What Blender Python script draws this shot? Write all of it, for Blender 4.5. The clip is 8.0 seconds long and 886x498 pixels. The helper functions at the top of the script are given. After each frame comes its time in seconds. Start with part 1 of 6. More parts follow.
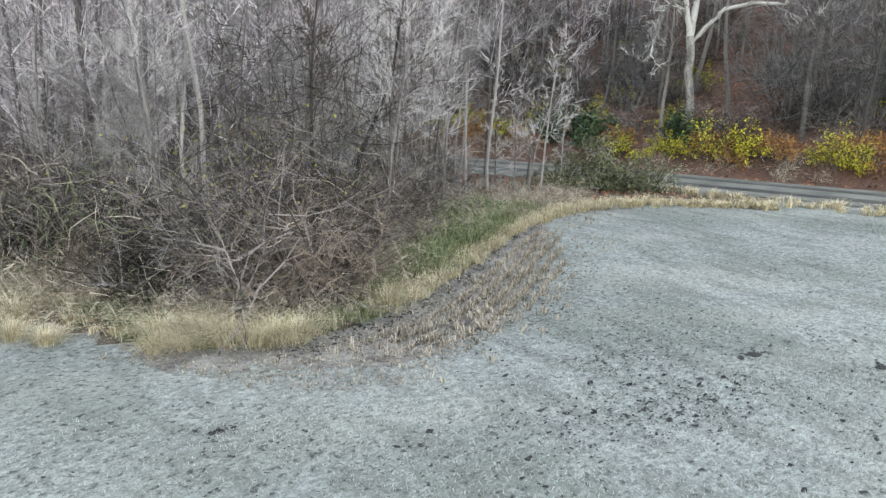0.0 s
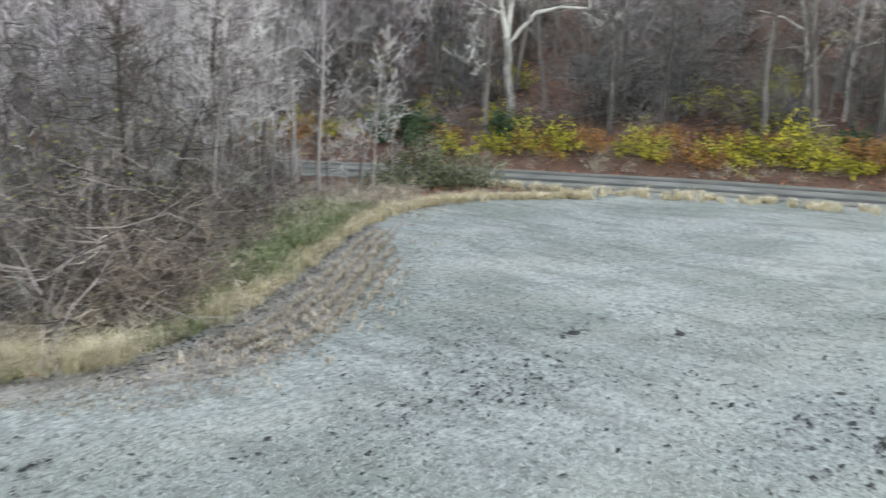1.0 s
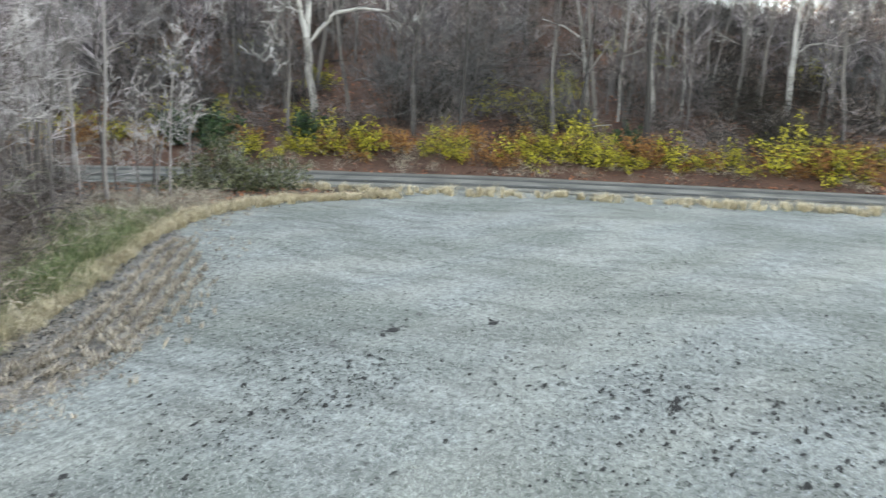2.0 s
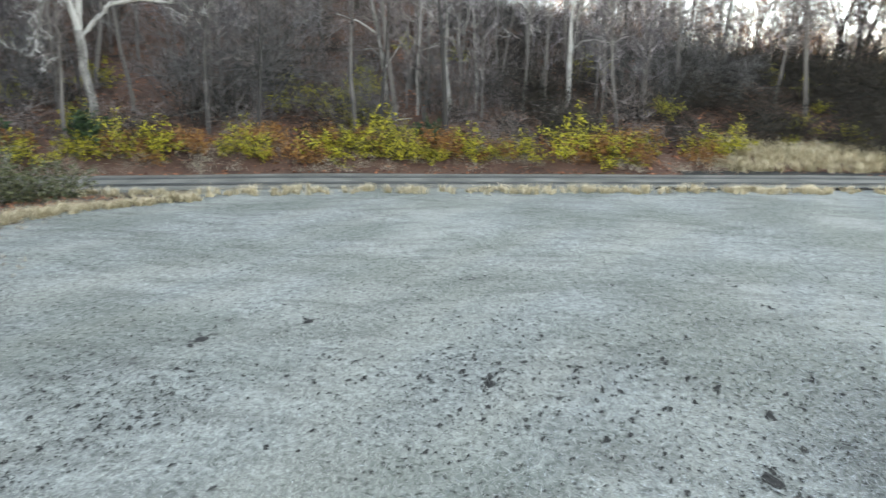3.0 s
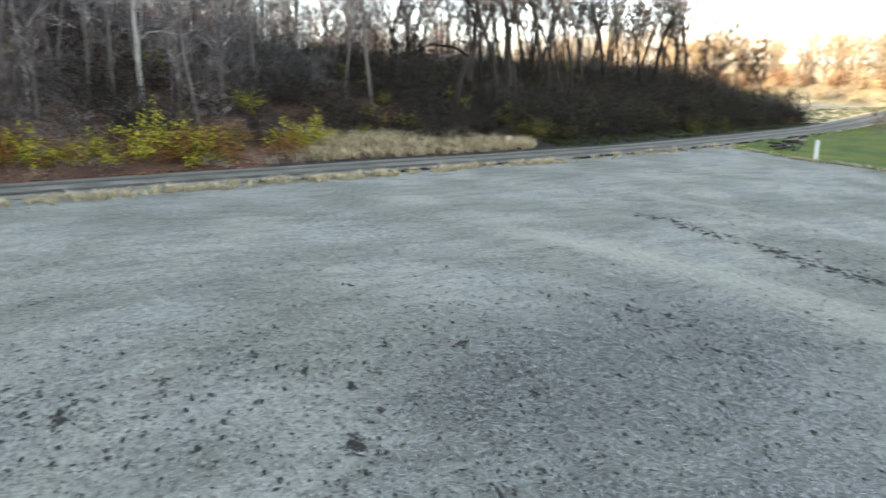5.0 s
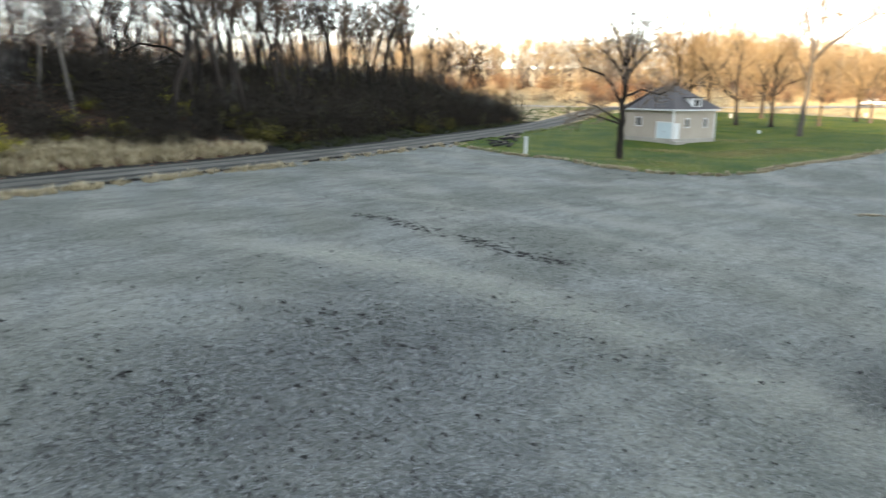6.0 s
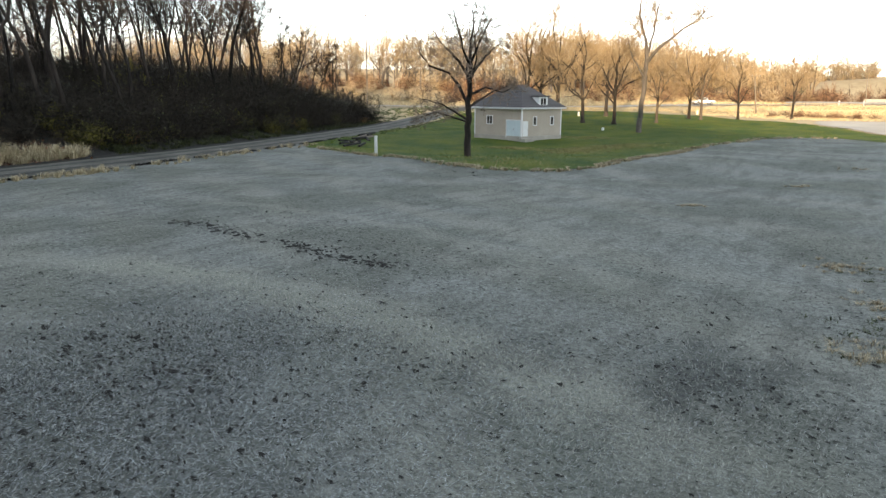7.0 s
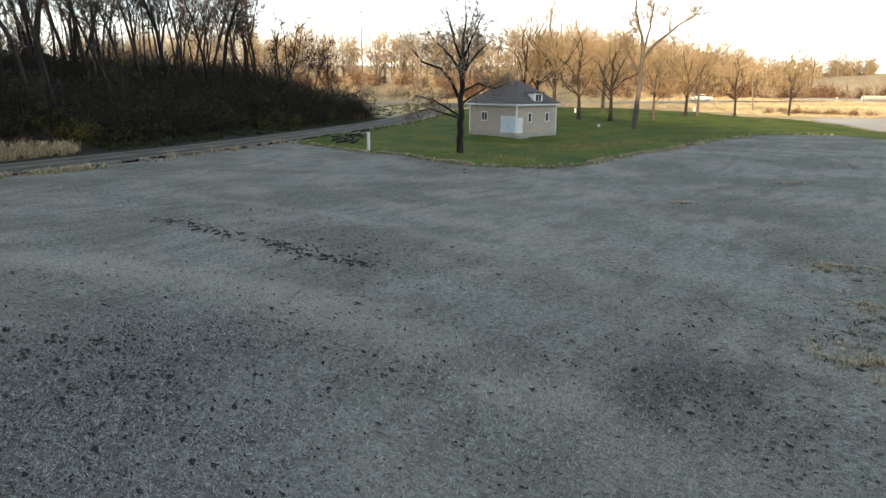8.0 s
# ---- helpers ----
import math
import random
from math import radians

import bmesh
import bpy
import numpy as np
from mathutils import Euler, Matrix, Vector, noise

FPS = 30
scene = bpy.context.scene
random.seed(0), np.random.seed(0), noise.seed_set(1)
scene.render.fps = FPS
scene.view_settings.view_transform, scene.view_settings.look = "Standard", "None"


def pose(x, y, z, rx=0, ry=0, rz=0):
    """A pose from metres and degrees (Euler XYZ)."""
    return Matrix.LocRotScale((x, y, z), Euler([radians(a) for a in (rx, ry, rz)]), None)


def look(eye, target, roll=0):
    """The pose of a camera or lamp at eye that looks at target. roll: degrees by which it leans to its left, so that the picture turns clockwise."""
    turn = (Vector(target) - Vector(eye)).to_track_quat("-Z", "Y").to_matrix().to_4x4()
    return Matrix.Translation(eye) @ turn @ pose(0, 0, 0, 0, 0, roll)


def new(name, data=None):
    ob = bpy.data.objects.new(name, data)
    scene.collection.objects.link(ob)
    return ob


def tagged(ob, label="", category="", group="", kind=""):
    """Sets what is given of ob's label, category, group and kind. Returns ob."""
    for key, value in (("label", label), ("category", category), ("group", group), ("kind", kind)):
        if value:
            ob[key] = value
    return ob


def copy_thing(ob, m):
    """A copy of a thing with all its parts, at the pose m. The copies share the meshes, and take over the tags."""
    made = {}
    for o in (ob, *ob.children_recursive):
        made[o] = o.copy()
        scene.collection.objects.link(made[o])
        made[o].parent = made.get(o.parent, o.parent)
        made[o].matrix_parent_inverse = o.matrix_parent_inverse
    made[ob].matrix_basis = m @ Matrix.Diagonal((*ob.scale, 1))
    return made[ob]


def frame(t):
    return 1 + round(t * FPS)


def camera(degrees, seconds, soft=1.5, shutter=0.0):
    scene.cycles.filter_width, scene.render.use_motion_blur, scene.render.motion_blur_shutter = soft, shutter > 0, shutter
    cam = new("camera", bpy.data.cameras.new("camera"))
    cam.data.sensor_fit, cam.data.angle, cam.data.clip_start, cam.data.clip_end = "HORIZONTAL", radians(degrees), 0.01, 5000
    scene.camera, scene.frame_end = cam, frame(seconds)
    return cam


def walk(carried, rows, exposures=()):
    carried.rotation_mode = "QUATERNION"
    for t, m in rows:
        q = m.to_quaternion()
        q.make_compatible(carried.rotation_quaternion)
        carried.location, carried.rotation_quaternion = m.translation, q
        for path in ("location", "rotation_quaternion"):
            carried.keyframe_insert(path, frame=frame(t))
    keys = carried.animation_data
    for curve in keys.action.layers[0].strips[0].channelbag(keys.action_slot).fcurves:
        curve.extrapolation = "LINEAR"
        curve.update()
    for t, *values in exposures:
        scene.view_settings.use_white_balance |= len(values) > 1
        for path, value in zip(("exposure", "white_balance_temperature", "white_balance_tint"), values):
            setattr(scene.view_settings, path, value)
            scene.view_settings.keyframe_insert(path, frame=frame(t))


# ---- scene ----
cam = camera(64.3, 8.0, 1.4, 0.4)
PATH = [
    (0, (2.288, -3.161, 5.732), (3.019, -1.362, 5.253), 1.3),
    (0.5, (2.394, -3.245, 5.709), (3.207, -1.481, 5.234), 1.1),
    (1, (2.404, -3.4, 5.743), (3.529, -1.814, 5.274), 0.9),
    (1.5, (2.431, -3.197, 5.651), (3.765, -1.781, 5.189), 1.2),
    (1.7, (2.427, -3.156, 5.649), (3.838, -1.814, 5.191), 1.5),
    (2.8, (2.342, -3.195, 5.599), (4.09, -2.333, 5.15), 1.1),
    (3, (2.447, -3.192, 5.593), (4.238, -2.425, 5.142), 1.0),
    (3.5, (2.469, -3.191, 5.591), (4.347, -2.672, 5.142), 0.7),
    (4, (2.545, -3.182, 5.576), (4.476, -2.927, 5.124), 0.3),
    (4.2, (2.54, -3.25, 5.588), (4.483, -3.106, 5.138), 0.3),
    (5.3, (2.696, -4.261, 5.623), (4.581, -4.757, 5.174), 0.8),
    (5.5, (2.724, -4.679, 5.613), (4.565, -5.321, 5.168), 0.7),
    (6, (2.846, -5.629, 5.478), (4.559, -6.566, 5.045), 0.4),
    (6.5, (2.98, -6.852, 5.362), (4.522, -8.052, 4.934), 0.5),
    (7, (3.037, -7.734, 5.271), (4.548, -8.973, 4.842), 0.3),
    (7.5, (3.016, -8.247, 5.264), (4.523, -9.488, 4.83), 0.3),
    (8, (3.035, -8.434, 5.246), (4.542, -9.674, 4.808), 0.3),
]
EXPOSURES = [(0, 3.35, 6700, 10), (4, 3.1, 6500, 8), (5.3, 2.72, 6450, 8), (6.5, 2.07, 6550, 8), (8, 1.62, 6550, 8)]
walk(cam, [(t, look(eye, target, roll)) for t, eye, target, roll in PATH], EXPOSURES)

# ---------------------------------------------------------------- light
SUN_FROM = Vector((-0.6, 0.8, 0)).normalized()
SUN_EL = radians(9)
world = bpy.data.worlds.new("world")
scene.world = world
world.use_nodes = True
wn = world.node_tree.nodes
sky = wn.new("ShaderNodeTexSky")
sky.sky_type = "NISHITA"
sky.sun_disc = False
sky.sun_elevation = SUN_EL
sky.sun_rotation = math.atan2(SUN_FROM.x, SUN_FROM.y)
sky.air_density, sky.dust_density, sky.ozone_density = 0.75, 0.3, 0.3
wn["Background"].inputs["Strength"].default_value = 0.15
haze = wn.new("ShaderNodeHueSaturation")
haze.inputs["Saturation"].default_value = 0.45
world.node_tree.links.new(sky.outputs["Color"], haze.inputs["Color"])
world.node_tree.links.new(haze.outputs["Color"], wn["Background"].inputs["Color"])
sun = new("sun", bpy.data.lights.new("sun", "SUN"))
sun.data.energy, sun.data.angle, sun.data.color = 2.8, radians(0.6), (1.0, 0.69, 0.37)
sun.matrix_world = look((0, 0, 60), Vector((0, 0, 60)) - Vector((SUN_FROM.x, SUN_FROM.y, math.tan(SUN_EL))))


# ---------------------------------------------------------------- lie of the land
ROAD = [(-60, 96), (-34, 82), (-8, 66), (10, 51), (20, 41.5), (28, 33), (36, 22.5), (42, 12.5), (48.5, 1), (54.5, -10),
        (61, -22), (69, -35), (80, -50), (94, -68), (112, -92), (128, -113), (141, -138)]
ROAD_W = 6.4
MAIN = [(330, 110), (240, -8), (161, -113), (108, -183.5), (77, -225), (10, -314), (-120, -490)]


def smooth(a, b, v):
    k = np.clip((v - a) / (b - a), 0, 1)
    return k * k * (3 - 2 * k)


def along(line, n):
    """n even points on a smooth curve through the corners of a line."""
    p = np.array(line, float)
    d = np.concatenate([[0], np.cumsum(np.hypot(*np.diff(p, axis=0).T))])
    k = np.linspace(0, d[-1], n)
    out = np.stack([np.interp(k, d, p[:, i]) for i in (0, 1)], 1)
    w = max(3, n // (2 * len(line)) | 1)
    pad = np.concatenate([np.repeat(out[:1], w // 2, 0), out, np.repeat(out[-1:], w // 2, 0)])
    return np.stack([np.convolve(pad[:, i], np.ones(w) / w, "valid") for i in (0, 1)], 1)


ROAD_P, MAIN_P = along(ROAD, 140), along(MAIN, 140)


def beside(line, x, y):
    """Signed distance from a line of points (left of its way is positive) and the place along it, 0 to 1."""
    x, y = np.asarray(x, float), np.asarray(y, float)
    best, side, where = np.full(x.shape, 1e9), np.zeros(x.shape), np.zeros(x.shape)
    n = len(line) - 1
    for i in range(n):
        (ax, ay), (bx, by) = line[i], line[i + 1]
        dx, dy = bx - ax, by - ay
        k = np.clip(((x - ax) * dx + (y - ay) * dy) / (dx * dx + dy * dy), 0, 1)
        d = np.hypot(x - ax - k * dx, y - ay - k * dy)
        nearer = d < best
        best = np.where(nearer, d, best)
        side = np.where(nearer, np.sign((y - ay) * dx - (x - ax) * dy), side)
        where = np.where(nearer, (i + k) / n, where)
    return best * side, where


ROAD_S, MAIN_S = ROAD_P[::4], MAIN_P[::6]


def ground_z(x, y):
    """Height of the ground."""
    x, y = np.asarray(x, float), np.asarray(y, float)
    u, w, v = 0.6 * x - 0.8 * y, -0.6 * x + 0.8 * y, 0.8 * x + 0.6 * y
    z = 0.10 * np.sin(x * 0.21 + 1.0) * np.sin(y * 0.17 + 0.5) + 0.07 * np.sin(0.33 * x - 0.24 * y)
    z = z + 0.28 * np.exp(-(((x - 17) / 6) ** 2 + ((y + 5) / 8) ** 2)) - 0.5 * np.exp(-(((x - 27) / 9) ** 2 + ((y + 47) / 14) ** 2))
    z = z - 0.5 * np.exp(-(((x - 60) / 15) ** 2 + ((y + 62) / 17) ** 2))
    s, where = beside(ROAD_S, x, y)
    z = z * smooth(0, 12, np.abs(s))
    z = z + 2.1 * smooth(112, 185, u) + 0.8 * smooth(190, 215, u) * smooth(20, -30, v)
    # hillside past the farm road, dying away towards the main road
    f, g = smooth(0.60, 0.42, where), smooth(0.83, 0.755, where)
    hill = smooth(4.5, 60, s) * 17 * f + smooth(3.6, 7, s) * (0.5 + 0.8 * f) * smooth(0.86, 0.6, where)
    hill = hill * (1 - 0.65 * smooth(75, 140, s)) + smooth(4.5, 24, s) * 5.4 * g * (1 - f)
    # ridge on the sun's side
    ridge = 41 * smooth(48, 118, w) * (1 + 0.05 * np.sin(v * 0.05) + 0.03 * np.sin(v * 0.13 + 1)) * (1 - 0.16 * smooth(-10, -45, v))
    z = z + np.maximum(hill * (s > 0), ridge * smooth(-420, -260, v) * smooth(165, 105, v))
    # bank behind the main road and the far hills
    m, mw = beside(MAIN_S, x, y)
    z = z + (m > 0) * (smooth(5, 45, m) * 5.5 * smooth(-60, 10, v) + smooth(150, 700, m) * 26)
    z = z + 12 * np.exp(-(((x - 138) / 55) ** 2 + ((y + 385) / 50) ** 2))
    return z


def gz(x, y):
    return float(ground_z(x, y))


# ---------------------------------------------------------------- materials
def material(name, dark, light, scale=3.0, fine=40.0, rough=0.9, bump=0.3, vary=0.0, island=0.0, metal=0.0, ramp=(0.35, 0.65), stretch=(1, 1, 1), size=0.02):
    """A surface between two colours: broad patches, fine grain, relief, and a spread from piece to piece."""
    m = bpy.data.materials.new(name)
    m.use_nodes = True
    n, lk = m.node_tree.nodes, m.node_tree.links
    b = n["Principled BSDF"]
    b.inputs["Roughness"].default_value, b.inputs["Metallic"].default_value = rough, metal
    b.inputs["Specular IOR Level"].default_value = 0.25
    co, mp = n.new("ShaderNodeTexCoord"), n.new("ShaderNodeMapping")
    mp.inputs["Scale"].default_value = stretch
    lk.new(co.outputs["Object"], mp.inputs["Vector"])
    big, small = n.new("ShaderNodeTexNoise"), n.new("ShaderNodeTexNoise")
    for t, s, d in ((big, scale, 5.0), (small, fine, 3.0)):
        t.inputs["Scale"].default_value, t.inputs["Detail"].default_value = s, d
        lk.new(mp.outputs["Vector"], t.inputs["Vector"])
    add = n.new("ShaderNodeMix")
    add.inputs["Factor"].default_value = 0.45
    lk.new(big.outputs["Fac"], add.inputs["A"])
    lk.new(small.outputs["Fac"], add.inputs["B"])
    fac = add.outputs["Result"]
    if vary or island:
        src = n.new("ShaderNodeObjectInfo").outputs["Random"] if vary else n.new("ShaderNodeNewGeometry").outputs["Random Per Island"]
        ma = n.new("ShaderNodeMath")
        ma.operation = "MULTIPLY_ADD"
        ma.inputs[1].default_value, ma.inputs[2].default_value = vary or island, -0.5 * (vary or island)
        lk.new(src, ma.inputs[0])
        su = n.new("ShaderNodeMath")
        lk.new(fac, su.inputs[0])
        lk.new(ma.outputs[0], su.inputs[1])
        fac = su.outputs[0]
    cr = n.new("ShaderNodeValToRGB")
    cr.color_ramp.elements[0].position, cr.color_ramp.elements[1].position = ramp
    cr.color_ramp.elements[0].color, cr.color_ramp.elements[1].color = (*dark, 1), (*light, 1)
    lk.new(fac, cr.inputs["Fac"])
    lk.new(cr.outputs["Color"], b.inputs["Base Color"])
    if bump:
        bp = n.new("ShaderNodeBump")
        bp.inputs["Strength"].default_value, bp.inputs["Distance"].default_value = bump, size
        lk.new(small.outputs["Fac"], bp.inputs["Height"])
        lk.new(bp.outputs["Normal"], b.inputs["Normal"])
    return m


M = {}


def field_material():
    """Mown frosty grass: pale turf, dark bare spots that crowd in patches, and long worn streaks."""
    m = bpy.data.materials.new("mown_field")
    m.use_nodes = True
    n, lk = m.node_tree.nodes, m.node_tree.links
    b = n["Principled BSDF"]
    b.inputs["Roughness"].default_value = 0.95
    b.inputs["Specular IOR Level"].default_value = 0.15
    co = n.new("ShaderNodeTexCoord")

    def noisy(scale, detail, stretch=(1, 1, 1), turn=0.0):
        mp, t = n.new("ShaderNodeMapping"), n.new("ShaderNodeTexNoise")
        mp.vector_type = "TEXTURE"
        mp.inputs["Scale"].default_value, mp.inputs["Rotation"].default_value = stretch, (0, 0, radians(turn))
        t.inputs["Scale"].default_value, t.inputs["Detail"].default_value = scale, detail
        lk.new(co.outputs["Object"], mp.inputs["Vector"])
        lk.new(mp.outputs["Vector"], t.inputs["Vector"])
        return t.outputs["Fac"]

    def ramp(fac, a, b, low=0.0, high=1.0):
        r = n.new("ShaderNodeMapRange")
        for k, v in zip(("From Min", "From Max", "To Min", "To Max"), (a, b, low, high)):
            r.inputs[k].default_value = v
        lk.new(fac, r.inputs["Value"])
        return r.outputs["Result"]

    def mix(fac, a, b):
        x = n.new("ShaderNodeMix")
        x.data_type = "RGBA"
        lk.new(fac, x.inputs["Factor"])
        for k, v in (("A", a), ("B", b)):
            if isinstance(v, tuple):
                x.inputs[6 if k == "A" else 7].default_value = (*v, 1)
            else:
                lk.new(v, x.inputs[6 if k == "A" else 7])
        return x.outputs[2]

    def times(a, b):
        x = n.new("ShaderNodeMath")
        x.operation = "MULTIPLY"
        lk.new(a, x.inputs[0])
        lk.new(b, x.inputs[1])
        return x.outputs[0]

    patches, streaks = noisy(0.16, 4), noisy(0.36, 4, (5, 1, 1), -8)
    rows = noisy(1.3, 5, (3.2, 1, 1), -70)
    tuft, grain, spots = noisy(5.5, 5), noisy(26, 3), noisy(8.0, 4, (1, 1, 1), 30)
    turf = mix(ramp(tuft, 0.32, 0.68), (0.222, 0.236, 0.22), (0.405, 0.43, 0.40))
    turf = mix(ramp(streaks, 0.44, 0.60, 0.0, 0.55), turf, (0.40, 0.405, 0.35))
    turf = mix(ramp(patches, 0.44, 0.6, 0.0, 0.5), turf, (0.14, 0.158, 0.122))
    turf = mix(ramp(rows, 0.48, 0.68, 0.0, 0.5), turf, (0.12, 0.122, 0.108))
    dark = times(ramp(spots, 0.56, 0.68), ramp(patches, 0.3, 0.6, 0.25, 1.0))
    turf = mix(dark, turf, (0.028, 0.029, 0.024))
    # a pale curved streak of worn straw
    xyz = n.new("ShaderNodeSeparateXYZ")
    lk.new(co.outputs["Object"], xyz.inputs[0])

    def calc(op, a, b=0.0):
        x = n.new("ShaderNodeMath")
        x.operation = op
        for i, v in enumerate((a, b)):
            if isinstance(v, (int, float)):
                x.inputs[i].default_value = v
            else:
                lk.new(v, x.inputs[i])
        return x.outputs[0]

    for level, mid, curve, wide, x0, x1, much in ((-17.1, 13, 0.02, 1.5, 6, 34, 0.75), (-13.4, 9, 0.05, 0.9, 4, 13, 0.5), (-24.5, 20, 0.01, 1.0, 12, 44, 0.45), (3.2, 15, -0.03, 1.1, 4, 24, 0.4)):
        dx = calc("SUBTRACT", xyz.outputs[0], mid)
        centre = calc("ADD", calc("MULTIPLY", calc("MULTIPLY", dx, dx), curve), level)
        off = calc("ABSOLUTE", calc("ADD", calc("SUBTRACT", xyz.outputs[1], centre), calc("MULTIPLY", calc("SUBTRACT", noisy(0.5, 4), 0.5), 4.0)))
        ends = calc("MULTIPLY", ramp(xyz.outputs[0], x0, x0 + 3), ramp(xyz.outputs[0], x1, x1 - 6))
        turf = mix(calc("MULTIPLY", ramp(off, 0.2, wide, much, 0.0), ends), turf, (0.41, 0.42, 0.365))
    # ragged dark patches mixed into the turf colour on the rises of the field
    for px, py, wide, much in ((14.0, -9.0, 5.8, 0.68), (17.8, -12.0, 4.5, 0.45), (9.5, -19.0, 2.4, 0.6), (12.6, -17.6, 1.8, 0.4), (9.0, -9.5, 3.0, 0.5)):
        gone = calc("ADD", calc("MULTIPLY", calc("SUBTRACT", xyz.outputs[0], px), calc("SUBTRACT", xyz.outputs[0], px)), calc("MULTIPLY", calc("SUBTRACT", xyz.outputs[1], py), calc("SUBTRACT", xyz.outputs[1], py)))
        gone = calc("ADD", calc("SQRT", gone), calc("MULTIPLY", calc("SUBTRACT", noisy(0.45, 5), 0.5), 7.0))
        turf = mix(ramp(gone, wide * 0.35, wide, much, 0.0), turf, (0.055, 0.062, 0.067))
    comb = noisy(15, 4, (1.0, 2.6, 1), -70)
    turf = mix(ramp(comb, 0.38, 0.56, 0.36, 0.0), turf, (0.07, 0.075, 0.072))
    turf = mix(ramp(grain, 0.32, 0.62, 0.56, 0.0), turf, (0.065, 0.068, 0.06))
    lk.new(turf, b.inputs["Base Color"])
    for h, dist in ((tuft, 0.09), (grain, 0.03)):
        bp = n.new("ShaderNodeBump")
        bp.inputs["Strength"].default_value, bp.inputs["Distance"].default_value = 0.9, dist
        lk.new(h, bp.inputs["Height"])
        if b.inputs["Normal"].links:
            lk.new(b.inputs["Normal"].links[0].from_socket, bp.inputs["Normal"])
        lk.new(bp.outputs["Normal"], b.inputs["Normal"])
    return m


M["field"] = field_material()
M["margin"] = material("stubble_soil", (0.07, 0.062, 0.052), (0.27, 0.255, 0.225), 1.2, 12.0, bump=0.8, size=0.04, ramp=(0.34, 0.62))
M["blade"] = material("field_stubble", (0.17, 0.178, 0.155), (0.43, 0.445, 0.405), 0.3, 5.0, bump=0, island=0.9)
M["lawn"] = material("lawn_turf", (0.012, 0.056, 0.001), (0.15, 0.155, 0.010), 0.22, 14.0, bump=0.6, size=0.04, ramp=(0.38, 0.72))
M["lawnblade"] = material("lawn_blades", (0.014, 0.072, 0.001), (0.15, 0.185, 0.008), 0.22, 5.0, bump=0, island=0.5)
M["litter"] = material("leaf_litter", (0.035, 0.022, 0.016), (0.15, 0.085, 0.058), 0.22, 7.0, bump=0.9, size=0.08)
M["leaf"] = material("fallen_leaves", (0.06, 0.027, 0.017), (0.33, 0.14, 0.07), 0.3, 4.0, bump=0, island=0.9)
M["woodsoil"] = material("woods_floor", (0.035, 0.03, 0.022), (0.13, 0.105, 0.075), 0.3, 7.0, bump=0.9, size=0.08)
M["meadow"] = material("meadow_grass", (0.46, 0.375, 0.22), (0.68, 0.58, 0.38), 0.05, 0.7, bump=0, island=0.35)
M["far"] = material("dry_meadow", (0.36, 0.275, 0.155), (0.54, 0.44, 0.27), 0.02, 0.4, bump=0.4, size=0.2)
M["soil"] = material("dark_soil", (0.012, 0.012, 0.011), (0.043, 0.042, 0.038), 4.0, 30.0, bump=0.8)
M["gravel"] = material("gravel_road", (0.078, 0.078, 0.066), (0.20, 0.197, 0.168), 0.4, 16.0, bump=0.7)
# paler than asphalt: brightness of the low sun is put into the colour
M["asphalt"] = material("sun_paled_asphalt", (0.40, 0.375, 0.33), (0.56, 0.53, 0.47), 0.1, 6.0, bump=0.3)
M["strawpale"] = material("pale_straw", (0.36, 0.37, 0.32), (0.56, 0.56, 0.49), 0.3, 5.0, bump=0, island=0.6)
M["frost"] = material("frosty_straw", (0.22, 0.245, 0.25), (0.50, 0.535, 0.54), 0.3, 5.0, bump=0, island=0.8)
M["lawnstraw"] = material("dry_lawn_grass", (0.15, 0.14, 0.05), (0.36, 0.31, 0.15), 0.3, 5.0, bump=0, island=0.7)
M["tan"] = material("dry_grass", (0.23, 0.185, 0.115), (0.58, 0.505, 0.36), 0.6, 8.0, bump=0, island=0.9)
M["palegrass"] = material("bleached_dry_grass", (0.30, 0.25, 0.145), (0.65, 0.565, 0.39), 0.6, 8.0, bump=0, island=0.9)
M["chaff"] = material("brown_chaff", (0.075, 0.062, 0.05), (0.27, 0.225, 0.175), 0.6, 8.0, bump=0, island=0.9)
M["olive"] = material("green_weeds", (0.07, 0.092, 0.035), (0.24, 0.27, 0.125), 0.6, 8.0, bump=0, island=0.9)
M["bankgreen"] = material("dark_green_weeds", (0.022, 0.03, 0.012), (0.10, 0.115, 0.045), 0.6, 8.0, bump=0, island=0.9)
M["stalk"] = material("brown_stalks", (0.17, 0.14, 0.105), (0.46, 0.40, 0.31), 0.6, 8.0, bump=0, island=0.9)
M["bark"] = material("grey_bark", (0.085, 0.075, 0.068), (0.27, 0.245, 0.225), 2.0, 22.0, vary=0.5, stretch=(1, 1, 0.25))
M["twig"] = material("grey_twigs", (0.13, 0.118, 0.112), (0.43, 0.40, 0.38), 0.6, 8.0, bump=0, vary=0.7)
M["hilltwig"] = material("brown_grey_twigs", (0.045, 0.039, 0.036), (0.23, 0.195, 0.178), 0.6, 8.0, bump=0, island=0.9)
M["deeptwig"] = material("lilac_grey_twigs", (0.165, 0.142, 0.145), (0.60, 0.535, 0.535), 0.6, 8.0, bump=0, island=1.0)
# near black: the shade inside the brush is put into this colour
M["deepshadetwig"] = material("deep_shade_twigs", (0.011, 0.010, 0.008), (0.045, 0.038, 0.028), 0.6, 8.0, bump=0, island=0.9)
# lighter and warmer than the grey twigs: sunlight painted into the colour
M["sunpaletwig"] = material("sunlit_pale_tan_twigs", (0.21, 0.16, 0.10), (0.48, 0.39, 0.27), 0.6, 8.0, bump=0, island=0.9)
